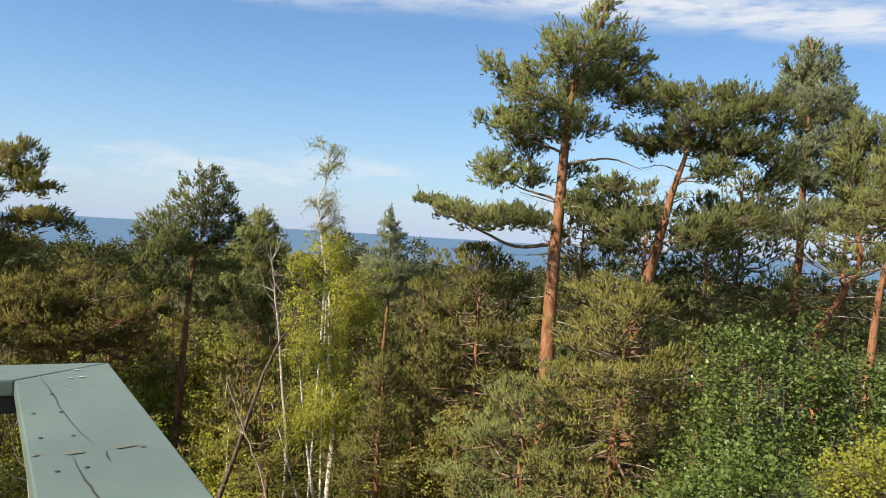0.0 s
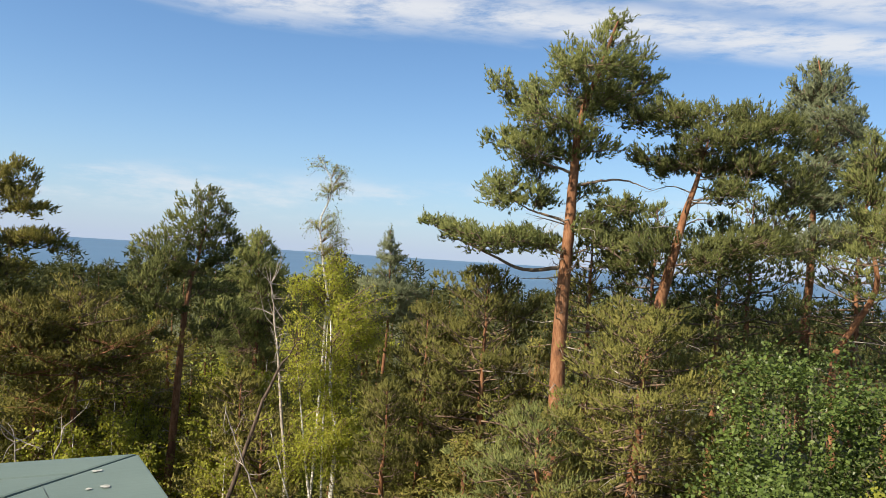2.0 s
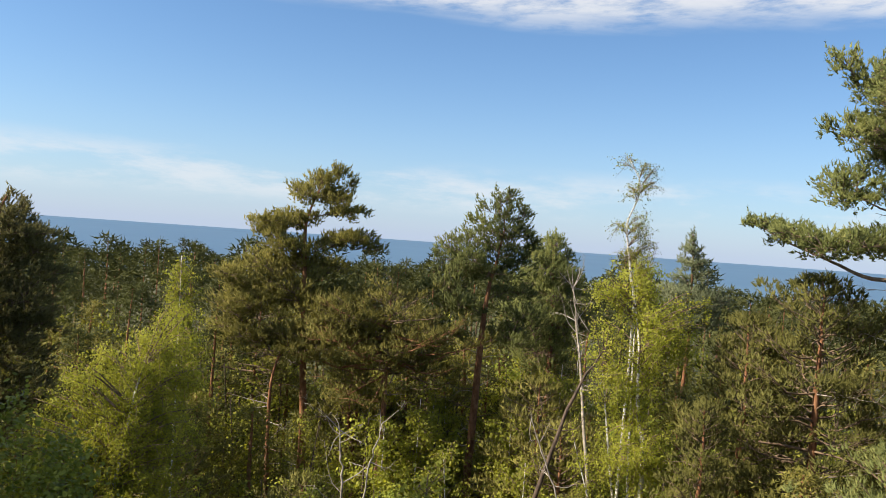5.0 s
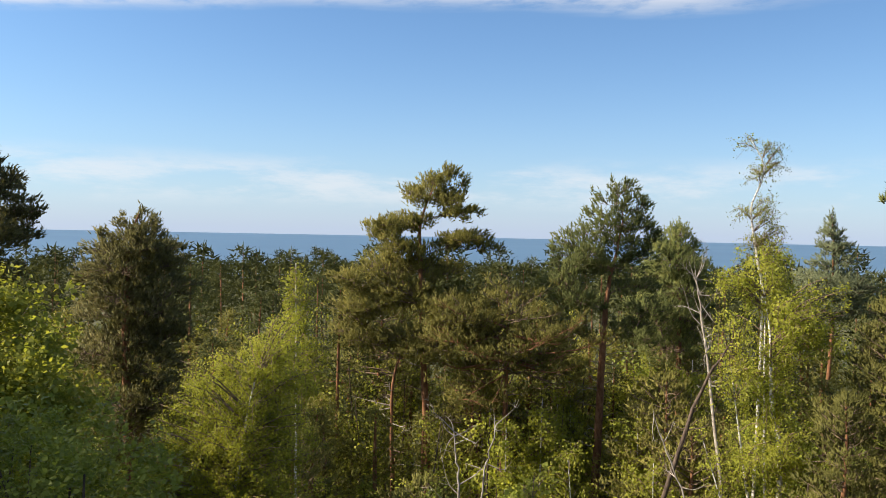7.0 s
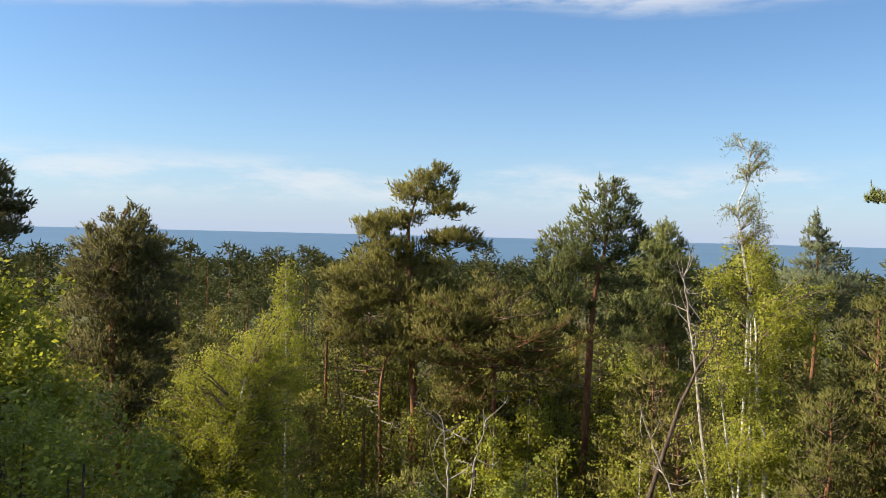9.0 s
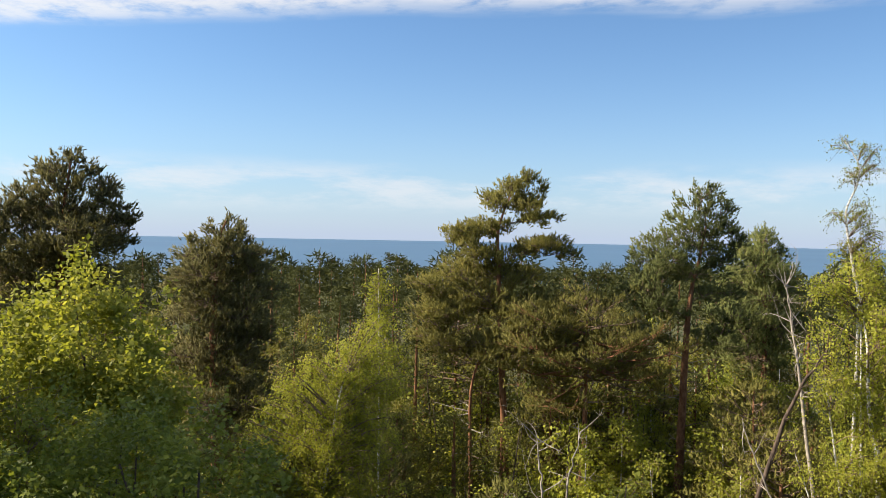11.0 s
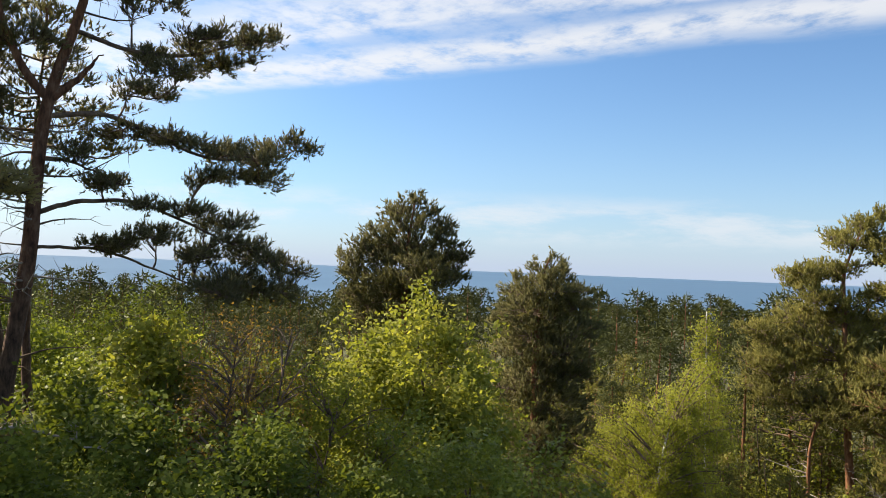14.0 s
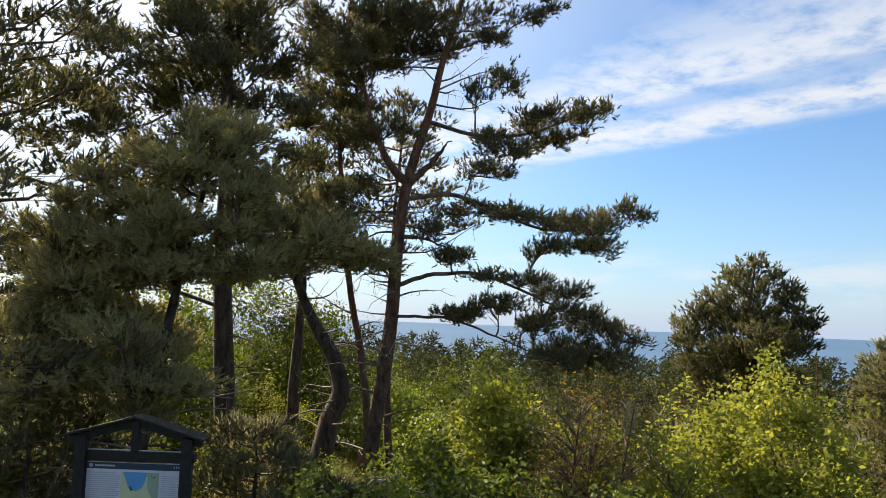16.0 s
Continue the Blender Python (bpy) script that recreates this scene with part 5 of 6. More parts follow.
# pines on the hilltop
padded_pine("forked Scots pine with long side limbs over the bushes", [(-17.9, 3.5, 0), (-17.90, 3.51, 0.67), (-17.85, 3.77, 2.95), (-17.83, 3.86, 4.69), (-17.80, 4.03, 6.23), (-17.73, 4.39, 7.56), (-17.66, 4.71, 9.03), (-17.58, 5.12, 10.65), (-17.54, 5.32, 11.66)], 0.17,
            [(2.65, 5.58, 0.44, 0.17), (3.35, 5.42, 0.44, 0.17), (3.94, 5.47, 0.49, 0.24), (4.52, 5.38, 0.51, 0.24), (5.04, 5.75, 0.36, 0.24), (5.34, 5.56, 0.31, 0.21), (4.65, 4.97, 0.46, 0.21), (3.83, 4.94, 0.46, 0.17), (2.36, 7.26, 0.46, 0.21), (2.94, 7.54, 0.44, 0.23), (3.59, 7.72, 0.44, 0.26), (4.24, 7.75, 0.38, 0.26), (4.61, 7.82, 0.28, 0.19), (3.60, 7.21, 0.44, 0.19), (2.90, 6.98, 0.38, 0.21), (4.13, 7.38, 0.31, 0.17), (2.22, 4.24, 0.51, 0.17), (3.04, 4.21, 0.54, 0.17)]
            + [(3.86, 4.01, 0.51, 0.19), (2.59, 3.73, 0.56, 0.17), (3.41, 3.36, 0.56, 0.21), (4.22, 3.50, 0.51, 0.26), (4.92, 3.24, 0.51, 0.24), (5.44, 3.09, 0.31, 0.19), (4.00, 2.80, 0.77, 0.31), (4.81, 2.66, 0.59, 0.28), (1.79, 3.47, 0.44, 0.16), (2.14, 6.83, 0.46, 0.23), (2.44, 6.48, 0.38, 0.16), (1.03, 5.13, 0.44, 0.23), (1.51, 4.68, 0.46, 0.19), (1.82, 5.69, 0.51, 0.16), (2.62, 8.35, 0.33, 0.31), (1.97, 8.15, 0.38, 0.24), (0.23, 7.23, 0.51, 0.28), (-0.48, 7.21, 0.46, 0.26)]
            + [(0.38, 9.37, 0.70, 0.28), (1.22, 9.28, 0.58, 0.26), (-0.56, 8.90, 0.64, 0.26), (2.23, 9.31, 0.40, 0.21), (0.83, 9.94, 0.70, 0.26), (1.92, 9.86, 0.58, 0.26), (2.99, 9.93, 0.47, 0.13), (3.53, 10.08, 0.30, 0.12), (-0.83, 8.40, 0.58, 0.21), (-1.41, 9.30, 0.64, 0.33), (0.05, 8.74, 0.51, 0.21), (-0.13, 9.96, 0.70, 0.28), (2.49, 10.68, 0.70, 0.28), (1.04, 10.88, 0.82, 0.33), (-0.64, 10.69, 0.70, 0.33), (1.74, 11.53, 0.70, 0.33), (0.52, 11.73, 0.70, 0.28)], PINE_BLUE, 71, bark=HILL_BARK, size=0.9, core=0.8, twin=1.2, dense=1.35, dead=40, gaps=0.3, deep=0.9, dead_low=4.5, dead_span=5.5, forks=[(0.55, [(-17.80, 4.00, 6.17), (-17.87, 3.64, 6.57), (-17.95, 3.26, 7.34), (-18.00, 2.99, 8.23), (-18.04, 2.76, 9.32)]), (0.5, [(-17.81, 3.95, 6.05), (-17.69, 4.56, 6.67), (-17.63, 4.89, 7.10)]), (0.32, [(-17.79, 4.04, 5.85), (-17.62, 4.93, 5.97), (-17.44, 5.87, 5.65), (-17.23, 6.91, 5.28), (-17.03, 7.94, 5.38), (-16.88, 8.74, 5.64)]), (0.28, [(-17.73, 4.35, 7.50), (-17.52, 5.46, 7.27), (-17.33, 6.40, 7.34), (-17.16, 7.31, 7.68), (-17.01, 8.06, 7.86)]), (0.32, [(-17.82, 3.92, 4.05), (-17.70, 4.54, 4.27), (-17.50, 5.57, 4.27), (-17.29, 6.60, 3.92), (-17.11, 7.52, 3.50), (-16.89, 8.66, 3.14)]), (0.2, [(-17.83, 3.88, 5.04), (-17.68, 4.63, 4.95), (-17.54, 5.33, 4.63)]), (0.22, [(-17.82, 3.89, 3.41), (-17.65, 4.80, 3.45), (-17.44, 5.84, 3.14), (-17.24, 6.87, 2.73), (-17.07, 7.77, 2.65)])])
padded_pine("thin straight pine in the hilltop group", [(-19.6, 3.3, 0), (-19.55, 3.62, 0.64), (-19.58, 3.41, 2.38), (-19.64, 3.05, 4.14), (-19.69, 2.78, 6.19), (-19.71, 2.62, 8.29), (-19.69, 2.78, 10.31), (-19.69, 2.79, 11.54)], 0.1,
            [(-1.18, 7.74, 0.56, 0.23), (-0.39, 7.38, 0.59, 0.23), (-1.13, 6.82, 0.51, 0.18), (-0.82, 8.28, 0.64, 0.26), (-0.16, 8.18, 0.59, 0.26), (-1.62, 8.65, 0.59, 0.26), (-0.08, 6.34, 0.46, 0.15), (-1.09, 6.04, 0.46, 0.15), (-0.73, 9.09, 0.64, 0.28), (-0.08, 9.25, 0.56, 0.28), (-1.29, 9.87, 0.64, 0.31), (-0.27, 10.32, 0.64, 0.31), (-0.83, 11.11, 0.77, 0.33), (0.41, 9.95, 0.59, 0.28)], PINE_BLUE, 72, bark=HILL_BARK, core=0.9, dense=1.1, dead=10, dead_low=5.0)
pine("thin straight pine in the hilltop group", [(-20.4, 4.25, 0), (-20.4, 4.1, 3.4), (-20.3, 4.2, 8.5)], 5.2, 2.2, 0.11, PINE_BLUE, 36, 73, most=24000, fine=1.0, bark=HILL_BARK)
padded_pine("crooked thick pine with an S-shaped grey-brown trunk", [(-18.5, 2.45, 0), (-18.48, 2.58, 0.56), (-18.47, 2.68, 1.20), (-18.45, 2.86, 1.79), (-18.46, 2.72, 2.42), (-18.51, 2.35, 3.12), (-18.56, 2.00, 3.75), (-18.59, 1.79, 4.52), (-18.56, 1.98, 5.24)], 0.25,
            [(-0.92, 4.86, 0.60, 0.24), (-0.22, 5.01, 0.60, 0.24), (0.50, 4.81, 0.53, 0.22), (-0.48, 5.48, 0.60, 0.24), (-1.30, 5.32, 0.55, 0.24), (0.88, 4.46, 0.48, 0.19), (0.24, 5.40, 0.53, 0.22), (-0.54, 4.28, 0.48, 0.17), (-0.03, 5.99, 0.53, 0.19), (-0.99, 6.06, 0.55, 0.22)], PINE_BLUE, 74, core=0.9, dense=1.1, dead=14, bark=DARK_BARK)
padded_pine("thick dark pine shading the hilltop", [(-17.5, 0.85, 0), (-17.51, 0.73, 0.40), (-17.51, 0.56, 2.42), (-17.52, 0.42, 4.15), (-17.52, 0.38, 6.15), (-17.53, 0.30, 8.41), (-17.53, 0.19, 10.73), (-17.54, 0.10, 12.62)], 0.24,
            [(-1.41, 9.14, 0.79, 0.29), (-3.30, 8.85, 0.79, 0.29), (-0.10, 9.15, 0.62, 0.29), (-2.42, 8.31, 0.79, 0.27), (-3.84, 7.80, 0.72, 0.23), (-1.34, 8.06, 0.72, 0.29), (0.28, 8.31, 0.62, 0.29), (-3.19, 7.40, 0.72, 0.18), (-1.72, 7.35, 0.68, 0.23), (-3.94, 6.52, 0.68, 0.20), (-2.73, 6.72, 0.72, 0.20), (0.55, 7.41, 0.57, 0.23), (-0.11, 7.53, 0.57, 0.25), (0.83, 6.46, 0.45, 0.16), (-0.48, 10.04, 0.91, 0.34)]
            + [(-2.32, 9.97, 0.91, 0.34), (0.62, 10.27, 0.79, 0.32), (-3.68, 9.83, 0.79, 0.32), (-1.41, 10.88, 1.02, 0.38), (0.11, 11.41, 0.91, 0.38), (-0.83, 12.13, 0.91, 0.38), (-3.71, 4.86, 0.68, 0.20), (-3.05, 4.14, 0.68, 0.20), (-0.63, 8.87, 0.79, 0.34), (-0.58, 7.95, 0.79, 0.32), (-2.17, 7.71, 0.68, 0.25), (1.17, 8.45, 0.57, 0.27), (1.00, 7.39, 0.50, 0.23), (-1.26, 8.58, 0.79, 0.29)], PINE_BLUE, 75, core=0.9, twin=1.2, dense=1.1, dead=30, bark=DARK_BARK, deep=1.2, gaps=0.15, size=1.1, dead_low=4.0, dead_span=5.0)
padded_pine("dense bluish young pine behind the information board", [(-14.5, -0.45, 0), (-14.50, -0.37, 1.55), (-14.51, -0.13, 2.93), (-14.52, 0.11, 4.34), (-14.53, 0.59, 6.41)], 0.13,
            [(1.04, 6.38, 0.45, 0.20), (0.54, 6.04, 0.54, 0.25), (1.41, 6.01, 0.56, 0.27), (-0.03, 5.68, 0.56, 0.23), (-0.66, 5.27, 0.56, 0.21), (0.58, 5.41, 0.74, 0.29), (1.54, 5.26, 0.67, 0.27), (-0.15, 4.92, 0.67, 0.23), (-1.04, 4.85, 0.49, 0.20), (2.28, 4.85, 0.56, 0.23), (2.88, 4.70, 0.49, 0.20), (3.45, 4.36, 0.49, 0.18), (2.57, 4.36, 0.49, 0.18), (1.49, 4.62, 0.61, 0.23), (0.54, 4.69, 0.67, 0.25), (3.79, 4.17, 0.29, 0.12), (1.87, 4.14, 0.56, 0.20), (-1.37, 3.97, 0.67, 0.21)]
            + [(-0.52, 3.24, 0.83, 0.29), (0.32, 2.84, 0.63, 0.29), (-1.11, 2.54, 0.78, 0.31), (-0.29, 2.31, 0.78, 0.27), (0.61, 2.24, 0.56, 0.23), (-1.55, 3.20, 0.67, 0.29), (0.06, 1.81, 0.56, 0.18), (-1.63, 4.30, 0.67, 0.25), (-0.85, 4.43, 0.67, 0.23), (0.58, 3.99, 0.67, 0.23), (-0.08, 3.95, 0.67, 0.21), (-1.46, 2.12, 0.78, 0.29), (0.99, 5.72, 0.67, 0.29), (0.31, 4.33, 0.78, 0.29), (-0.19, 4.38, 0.67, 0.25), (1.35, 4.03, 0.56, 0.21), (-0.94, 3.57, 0.78, 0.29), (-1.51, 2.70, 0.78, 0.33)], PINE_FROST, 76, core=0.8, twin=1.6, dense=1.35, dead=10, bark=DARK_BARK, deep=1.1, lift=0.5)
pine("dark pine at the edge of the hilltop", [(-15.0, -4.6, 0), (-15.0, -4.4, 12.5)], 2.2, 3.7, 0.24, PINE_BLUE, 90, 77, most=80000, dense=1.2, crown_shape=0.3, bark=DARK_BARK, fine=1.1, away=(0.2, 1, 0.2))
LOWPINE = "low dark young pine among the hilltop trunks"
for k, (x, y, h, rad) in enumerate([(-15.2, -2.1, 2.3, 1.5), (-14.9, 2.9, 0.85, 0.75), (-15.3, 1.4, 1.6, 1.0), (-16.9, -1.9, 2.6, 1.5), (-16.4, -3.6, 3.0, 1.7)]):
    g = gz(x, y)
    pine(LOWPINE, [(x, y, 0), (x + 0.1, y, g + h)], g + 0.12, rad, 0.05, PINE_BLUE, 34, 900 + k, most=18000, dense=1.3, crown_shape=0.5, bark=DARK_BARK, dead=0)
pine("dark slim pine trunk in the hilltop group", [(-21.6, 2.0, 0), (-21.5, 1.9, 7.5)], 4.5, 2.0, 0.17, PINE_GREEN, 36, 78, most=15000, bark=DARK_BARK, fine=1.0)


# ---- wood beyond the hollow ----
def plain_pine(seed, height, rad, puffs, each, size, low):
    """Trunk and crown meshes of a pine that is seen from afar; its foot at the origin. The crown is made of puffs of
    small needle bunches on the limbs' ends."""
    rng = rng_for(seed)
    trunk = tube(bent([(0, 0, -0.3), (rng.normal(0, 0.1), rng.normal(0, 0.1), height * 0.5), (0, 0, height * 0.97)], 8), np.linspace(0.15, 0.03, 8), 6)
    low = height * (low + rng.uniform(-0.05, 0.05))
    u = (np.arange(puffs) + rng.uniform(0, 1, puffs)) / puffs
    az = np.arange(puffs) * 2.4 + rng.normal(0, 0.4, puffs)
    out = rad * (np.maximum(1 - u, 0) ** 0.7 + 0.03) * rng.uniform(0.35, 1.1, puffs)
    mid = np.stack([np.cos(az) * out, np.sin(az) * out, low + (height - low) * u * 0.97 + 0.12 * out], -1)
    puff = (0.22 + 0.16 * rad * np.maximum(1 - u, 0.15)) * rng.uniform(0.7, 1.2, puffs)
    d = unit(rng.normal(size=(puffs, each, 3)) + np.array([0, 0, 0.35]))
    pos = mid[:, None] + d * puff[:, None, None] * np.array([1.25, 1.25, 0.6]) * rng.uniform(0.5, 1.0, (puffs, each, 1))
    crown = needles(rng, pos.reshape(-1, 3), d.reshape(-1, 3), size, size * 0.3, 1, 0.8, 0.3)
    return trunk, crown


def build_wood():
    rng = rng_for(99)
    mids, fars = [], []
    for k in range(5):
        h = 11.0 + k * 0.6
        (tv, tt), (cv, ct) = plain_pine(200 + k, h, 2.9 + 0.25 * (k % 3), 90, 50, 0.21, 0.36)
        mids.append((h, raw_mesh("trunk", tv, tt, PINE_BARK, True), raw_mesh("crown", cv, ct, FAR_NEEDLE, clump=True)))
    for k in range(4):
        h = 12.0 + k * 0.7
        (tv, tt), (cv, ct) = plain_pine(220 + k, h, 3.1, 60, 9, 0.55, 0.52)
        fars.append(((tv, tt), (cv, ct)))

    def plant(x, y, kinds, scale, wide=1.0):
        h, trunk, crown = kinds[rng.integers(len(kinds))]
        z = gz(x, y)
        root = thing("pine_tree", x, y, z, "dark pine in the wood beyond the hollow", "tree", "pines of the far wood")
        root.matrix_world = Matrix.LocRotScale((x, y, z), Euler((0, 0, rng.uniform(0, 6.28))), (scale * wide, scale * wide, scale))
        child("trunk", trunk, root)
        child("crown", crown, root)

    taken, bits, stems = [], [], []
    tries = 0
    while len(taken) < 430 and tries < 30000:
        tries += 1
        a = rng.uniform(-42, 118)
        r = 37 + 93 * rng.uniform(0, 1) ** 1.15
        if a > 72 and r < 44:
            continue
        x, y = -r * math.sin(radians(a)), r * math.cos(radians(a))
        if any((x - p) ** 2 + (y - q) ** 2 < (2.6 + r * 0.012) ** 2 for p, q in taken):
            continue
        taken.append((x, y))
        want = 0.9 - 0.022 * (r - 40) + rng.normal(0, 0.8)
        if r < 62 and -6 < a < 34:
            want -= 2.6 * (62 - r) / 25 + 0.4
        scale = max(0.5, (want - gz(x, y)) / 12.8)
        if r < 64:
            plant(x, y, mids, scale, 1.2)
        else:
            tv, cv = fars[rng.integers(len(fars))]
            a2 = rng.uniform(0, 6.28)
            turn = np.array([[math.cos(a2), -math.sin(a2), 0], [math.sin(a2), math.cos(a2), 0], [0, 0, 1]])
            bits += [((v * np.array([1.2, 1.2, 1.0]) * scale) @ turn.T + (x, y, gz(x, y)), t) for v, t in (cv,)]
            stems.append(((tv[0] * scale) @ turn.T + (x, y, gz(x, y)), tv[1]))
    # far canopy down to the shore
    for k in range(1400):
        a = rng.uniform(-46, 120)
        r = 122 + 330 * rng.uniform(0, 1) ** 0.8
        x, y = -r * math.sin(radians(a)), r * math.cos(radians(a))
        z = gz(x, y)
        h = rng.uniform(9.5, 12.6)
        n = 34
        u = rng.uniform(0.35, 1, (n, 1))
        d = unit(rng.normal(size=(n, 3)) * np.array([1, 1, 0.3]))
        p = np.array([x, y, z]) + np.array([0, 0, h]) * u + d * 2.9 * (1.05 - u) ** 0.6 * rng.uniform(0.4, 1, (n, 1))
        bits.append(needles(rng, p, d + np.array([0, 0, 0.7]), 1.0, 0.5, 3, 0.9))
    v, t = joined(bits)
    ob = new("far_wood", raw_mesh("far_wood", v, t, FAR_NEEDLE))
    tagged(ob, "distant dark pine wood reaching down to the shore", "wood", kind="stuff")
    v, t = joined(stems)
    ob = new("far_wood_stems", raw_mesh("far_wood_stems", v, t, PINE_BARK))
    tagged(ob, "grey-brown pine stems of the distant wood", "wood", kind="stuff")


build_wood()


def build_understory():
    """Young birches, saplings and bushy small pines that fill the hollow between the tall trunks."""
    rng = rng_for(314)
    kinds = []
    for k, (mat, leaf, n, hang) in enumerate([(BIRCH_LEAF, 0.12, 1600, 0.3), (GREEN_LEAF, 0.125, 1600, 0.0), (BIRCH_LEAF, 0.12, 1600, 0.0), (BIRCH_LEAF, 0.115, 1600, 0.2)]):
        ob = broadleaf("leafy young tree in the wooded hollow", 0, 0, [(0, 0, 3.2, 1.3, 1.3, 1.9), (0.4, 0.2, 1.8, 1.6, 1.5, 1.6)], leaf, n, mat, 700 + k, "sapling", DARK_BARK, 0.06, 1, hang, 40, 0.4, 0.4, group="saplings in the hollow", origin=(0, 0, 0), bare=True)
        kinds.append([ob, False, 5.0])
    for k in range(2):
        (tv, tt), (cv, ct) = plain_pine(240 + k, 6.0, 2.2, 75, 34, 0.18, 0.25)
        ob = thing("pine_tree", 0, 0, 0, "bushy small pine in the wooded hollow", "tree", "small pines in the hollow")
        child("trunk", raw_mesh("trunk", tv, tt, PINE_BARK, True), ob)
        child("crown", raw_mesh("crown", cv, ct, PINE_WARM if k else PINE_YOUNG, clump=True), ob)
        kinds.append([ob, False, 6.0])
        kinds.append(kinds[-1])
    spots, tries = [], 0
    while len(spots) < 230 and tries < 20000:
        tries += 1
        a, r = rng.uniform(-14, 66), 17 + 33 * rng.uniform(0, 1) ** 0.8
        x, y = -r * math.sin(radians(a)), r * math.cos(radians(a))
        if any((x - p) ** 2 + (y - q) ** 2 < 2.0 for p, q in spots):
            continue
        if a < 5 and r < 22:
            continue
        g = gz(x, y)
        # tops stay under a sight line that sinks towards the hollow's middle
        limit = 3.3 - r * math.tan(radians(14.0 - 9.3 * min(max((r - 24) / 26, 0), 1))) + rng.normal(0, 0.5)
        if a < 2:
            limit = min(limit, -1.0)
        elif r < 36:
            limit = min(limit, 3.0 - r * (0.33 if r < 25 else 0.27 if r < 30.5 else 0.18))
        if abs(a - 18) < 3.5 and r < 34:
            limit = min(limit, 3.0 - r * 0.36)
        if limit - g < 1.6:
            continue
        spots.append((x, y))
        pick = kinds[rng.integers(len(kinds))]
        if a < 4 and r < 25:
            pick = kinds[4 + 2 * (len(spots) % 2)]
        sc = min(limit - g, 9.0) / pick[2]
        wide = min(max(sc, 1.0), 1.5)
        m = Matrix.LocRotScale((x, y, g), Euler((0, 0, rng.uniform(0, 6.28))), (wide, wide, sc))
        if not pick[1]:
            pick[1] = True
            pick[0].matrix_basis = m
        else:
            made = copy_thing(pick[0], Matrix.Translation((x, y, g)))
            made.matrix_basis = m


build_understory()


# ---- platform ----
def beam(a, b, up, width, depth, bevel=0.006):
    """A squared timber from a to b; up: the way its depth points; a and b lie on the middle of its top."""
    a, b = Vector(a), Vector(b)
    d = b - a
    ln = d.length
    d.normalize()
    w = Vector(up).normalized()
    s = d.cross(w).normalized()
    w = s.cross(d)
    bm = bmesh.new()
    bmesh.ops.create_cube(bm, size=1.0)
    m = Matrix(((d.x * ln, s.x * width, w.x * depth, 0), (d.y * ln, s.y * width, w.y * depth, 0), (d.z * ln, s.z * width, w.z * depth, 0), (0, 0, 0, 1)))
    c = (a + b) / 2 - w * depth / 2
    bmesh.ops.transform(bm, matrix=Matrix.Translation(c) @ m, verts=bm.verts)
    if bevel:
        bmesh.ops.bevel(bm, geom=bm.edges[:], offset=bevel, segments=2, affect="EDGES", profile=0.6)
    return bm


DECK_Z, RAIL_Z = 1.74, 2.87

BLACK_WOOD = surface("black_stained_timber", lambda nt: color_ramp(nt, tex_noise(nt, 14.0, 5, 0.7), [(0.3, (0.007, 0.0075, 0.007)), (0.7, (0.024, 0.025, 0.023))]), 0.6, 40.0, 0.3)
DECK_WOOD = surface("weathered_deck_board", lambda nt: color_ramp(nt, tex_noise(nt, 12.0, 5, 0.7, stretch=(0.1, 1, 1)), [(0.3, (0.13, 0.115, 0.095)), (0.7, (0.30, 0.27, 0.23))]), 0.85, 40.0, 0.4, stretch=(0.1, 1, 1))
SCREW = surface("rusty_screw_head", lambda nt: color_ramp(nt, tex_noise(nt, 80.0, 3), [(0.3, (0.015, 0.014, 0.012)), (0.7, (0.05, 0.045, 0.04))]), 0.6)
WORN = surface("bare_worn_patch", lambda nt: color_ramp(nt, tex_noise(nt, 60.0, 4), [(0.3, (0.17, 0.18, 0.165)), (0.7, (0.32, 0.33, 0.31))]), 0.8)
KNOT = surface("rust_stained_paint", lambda nt: color_ramp(nt, tex_noise(nt, 30.0, 4), [(0.35, (0.085, 0.100, 0.080)), (0.7, (0.135, 0.118, 0.078))]), 0.6)


def prism(outline, z_hi, z_lo, bevel=0.006):
    """A flat board with the given outline, between two heights, its edges rounded."""
    bm = bmesh.new()
    vs = [bm.verts.new((x, y, z_hi)) for x, y in outline]
    f = bm.faces.new(vs)
    ret = bmesh.ops.extrude_face_region(bm, geom=[f])
    bmesh.ops.translate(bm, verts=[g for g in ret["geom"] if isinstance(g, bmesh.types.BMVert)], vec=(0, 0, z_lo - z_hi))
    bmesh.ops.recalc_face_normals(bm, faces=bm.faces[:])
    bmesh.ops.bevel(bm, geom=bm.edges[:], offset=bevel, segments=2, affect="EDGES", profile=0.6)
    return bm


def rail_unit(name, label):
    ob = thing(name, 0, 0, 0, label, "railing")
    ob.matrix_world = pose(0, 0, 0, 0, 0, 30)
    return ob


def smear(x, y, z, lx, ly, seed, turn=0.0):
    """A thin irregular patch lying on a board."""
    rng = rng_for(seed)
    bm = bmesh.new()
    n = 9
    ring = []
    for k in range(n):
        a = 2 * math.pi * k / n
        r = rng.uniform(0.55, 1.1)
        px, py = lx * r * math.cos(a), ly * r * math.sin(a)
        ring.append(bm.verts.new((x + px * math.cos(turn) - py * math.sin(turn), y + px * math.sin(turn) + py * math.cos(turn), z)))
    mid = bm.verts.new((x, y, z + 0.0012))
    for k in range(n):
        bm.faces.new((ring[k], ring[(k + 1) % n], mid))
    return bm


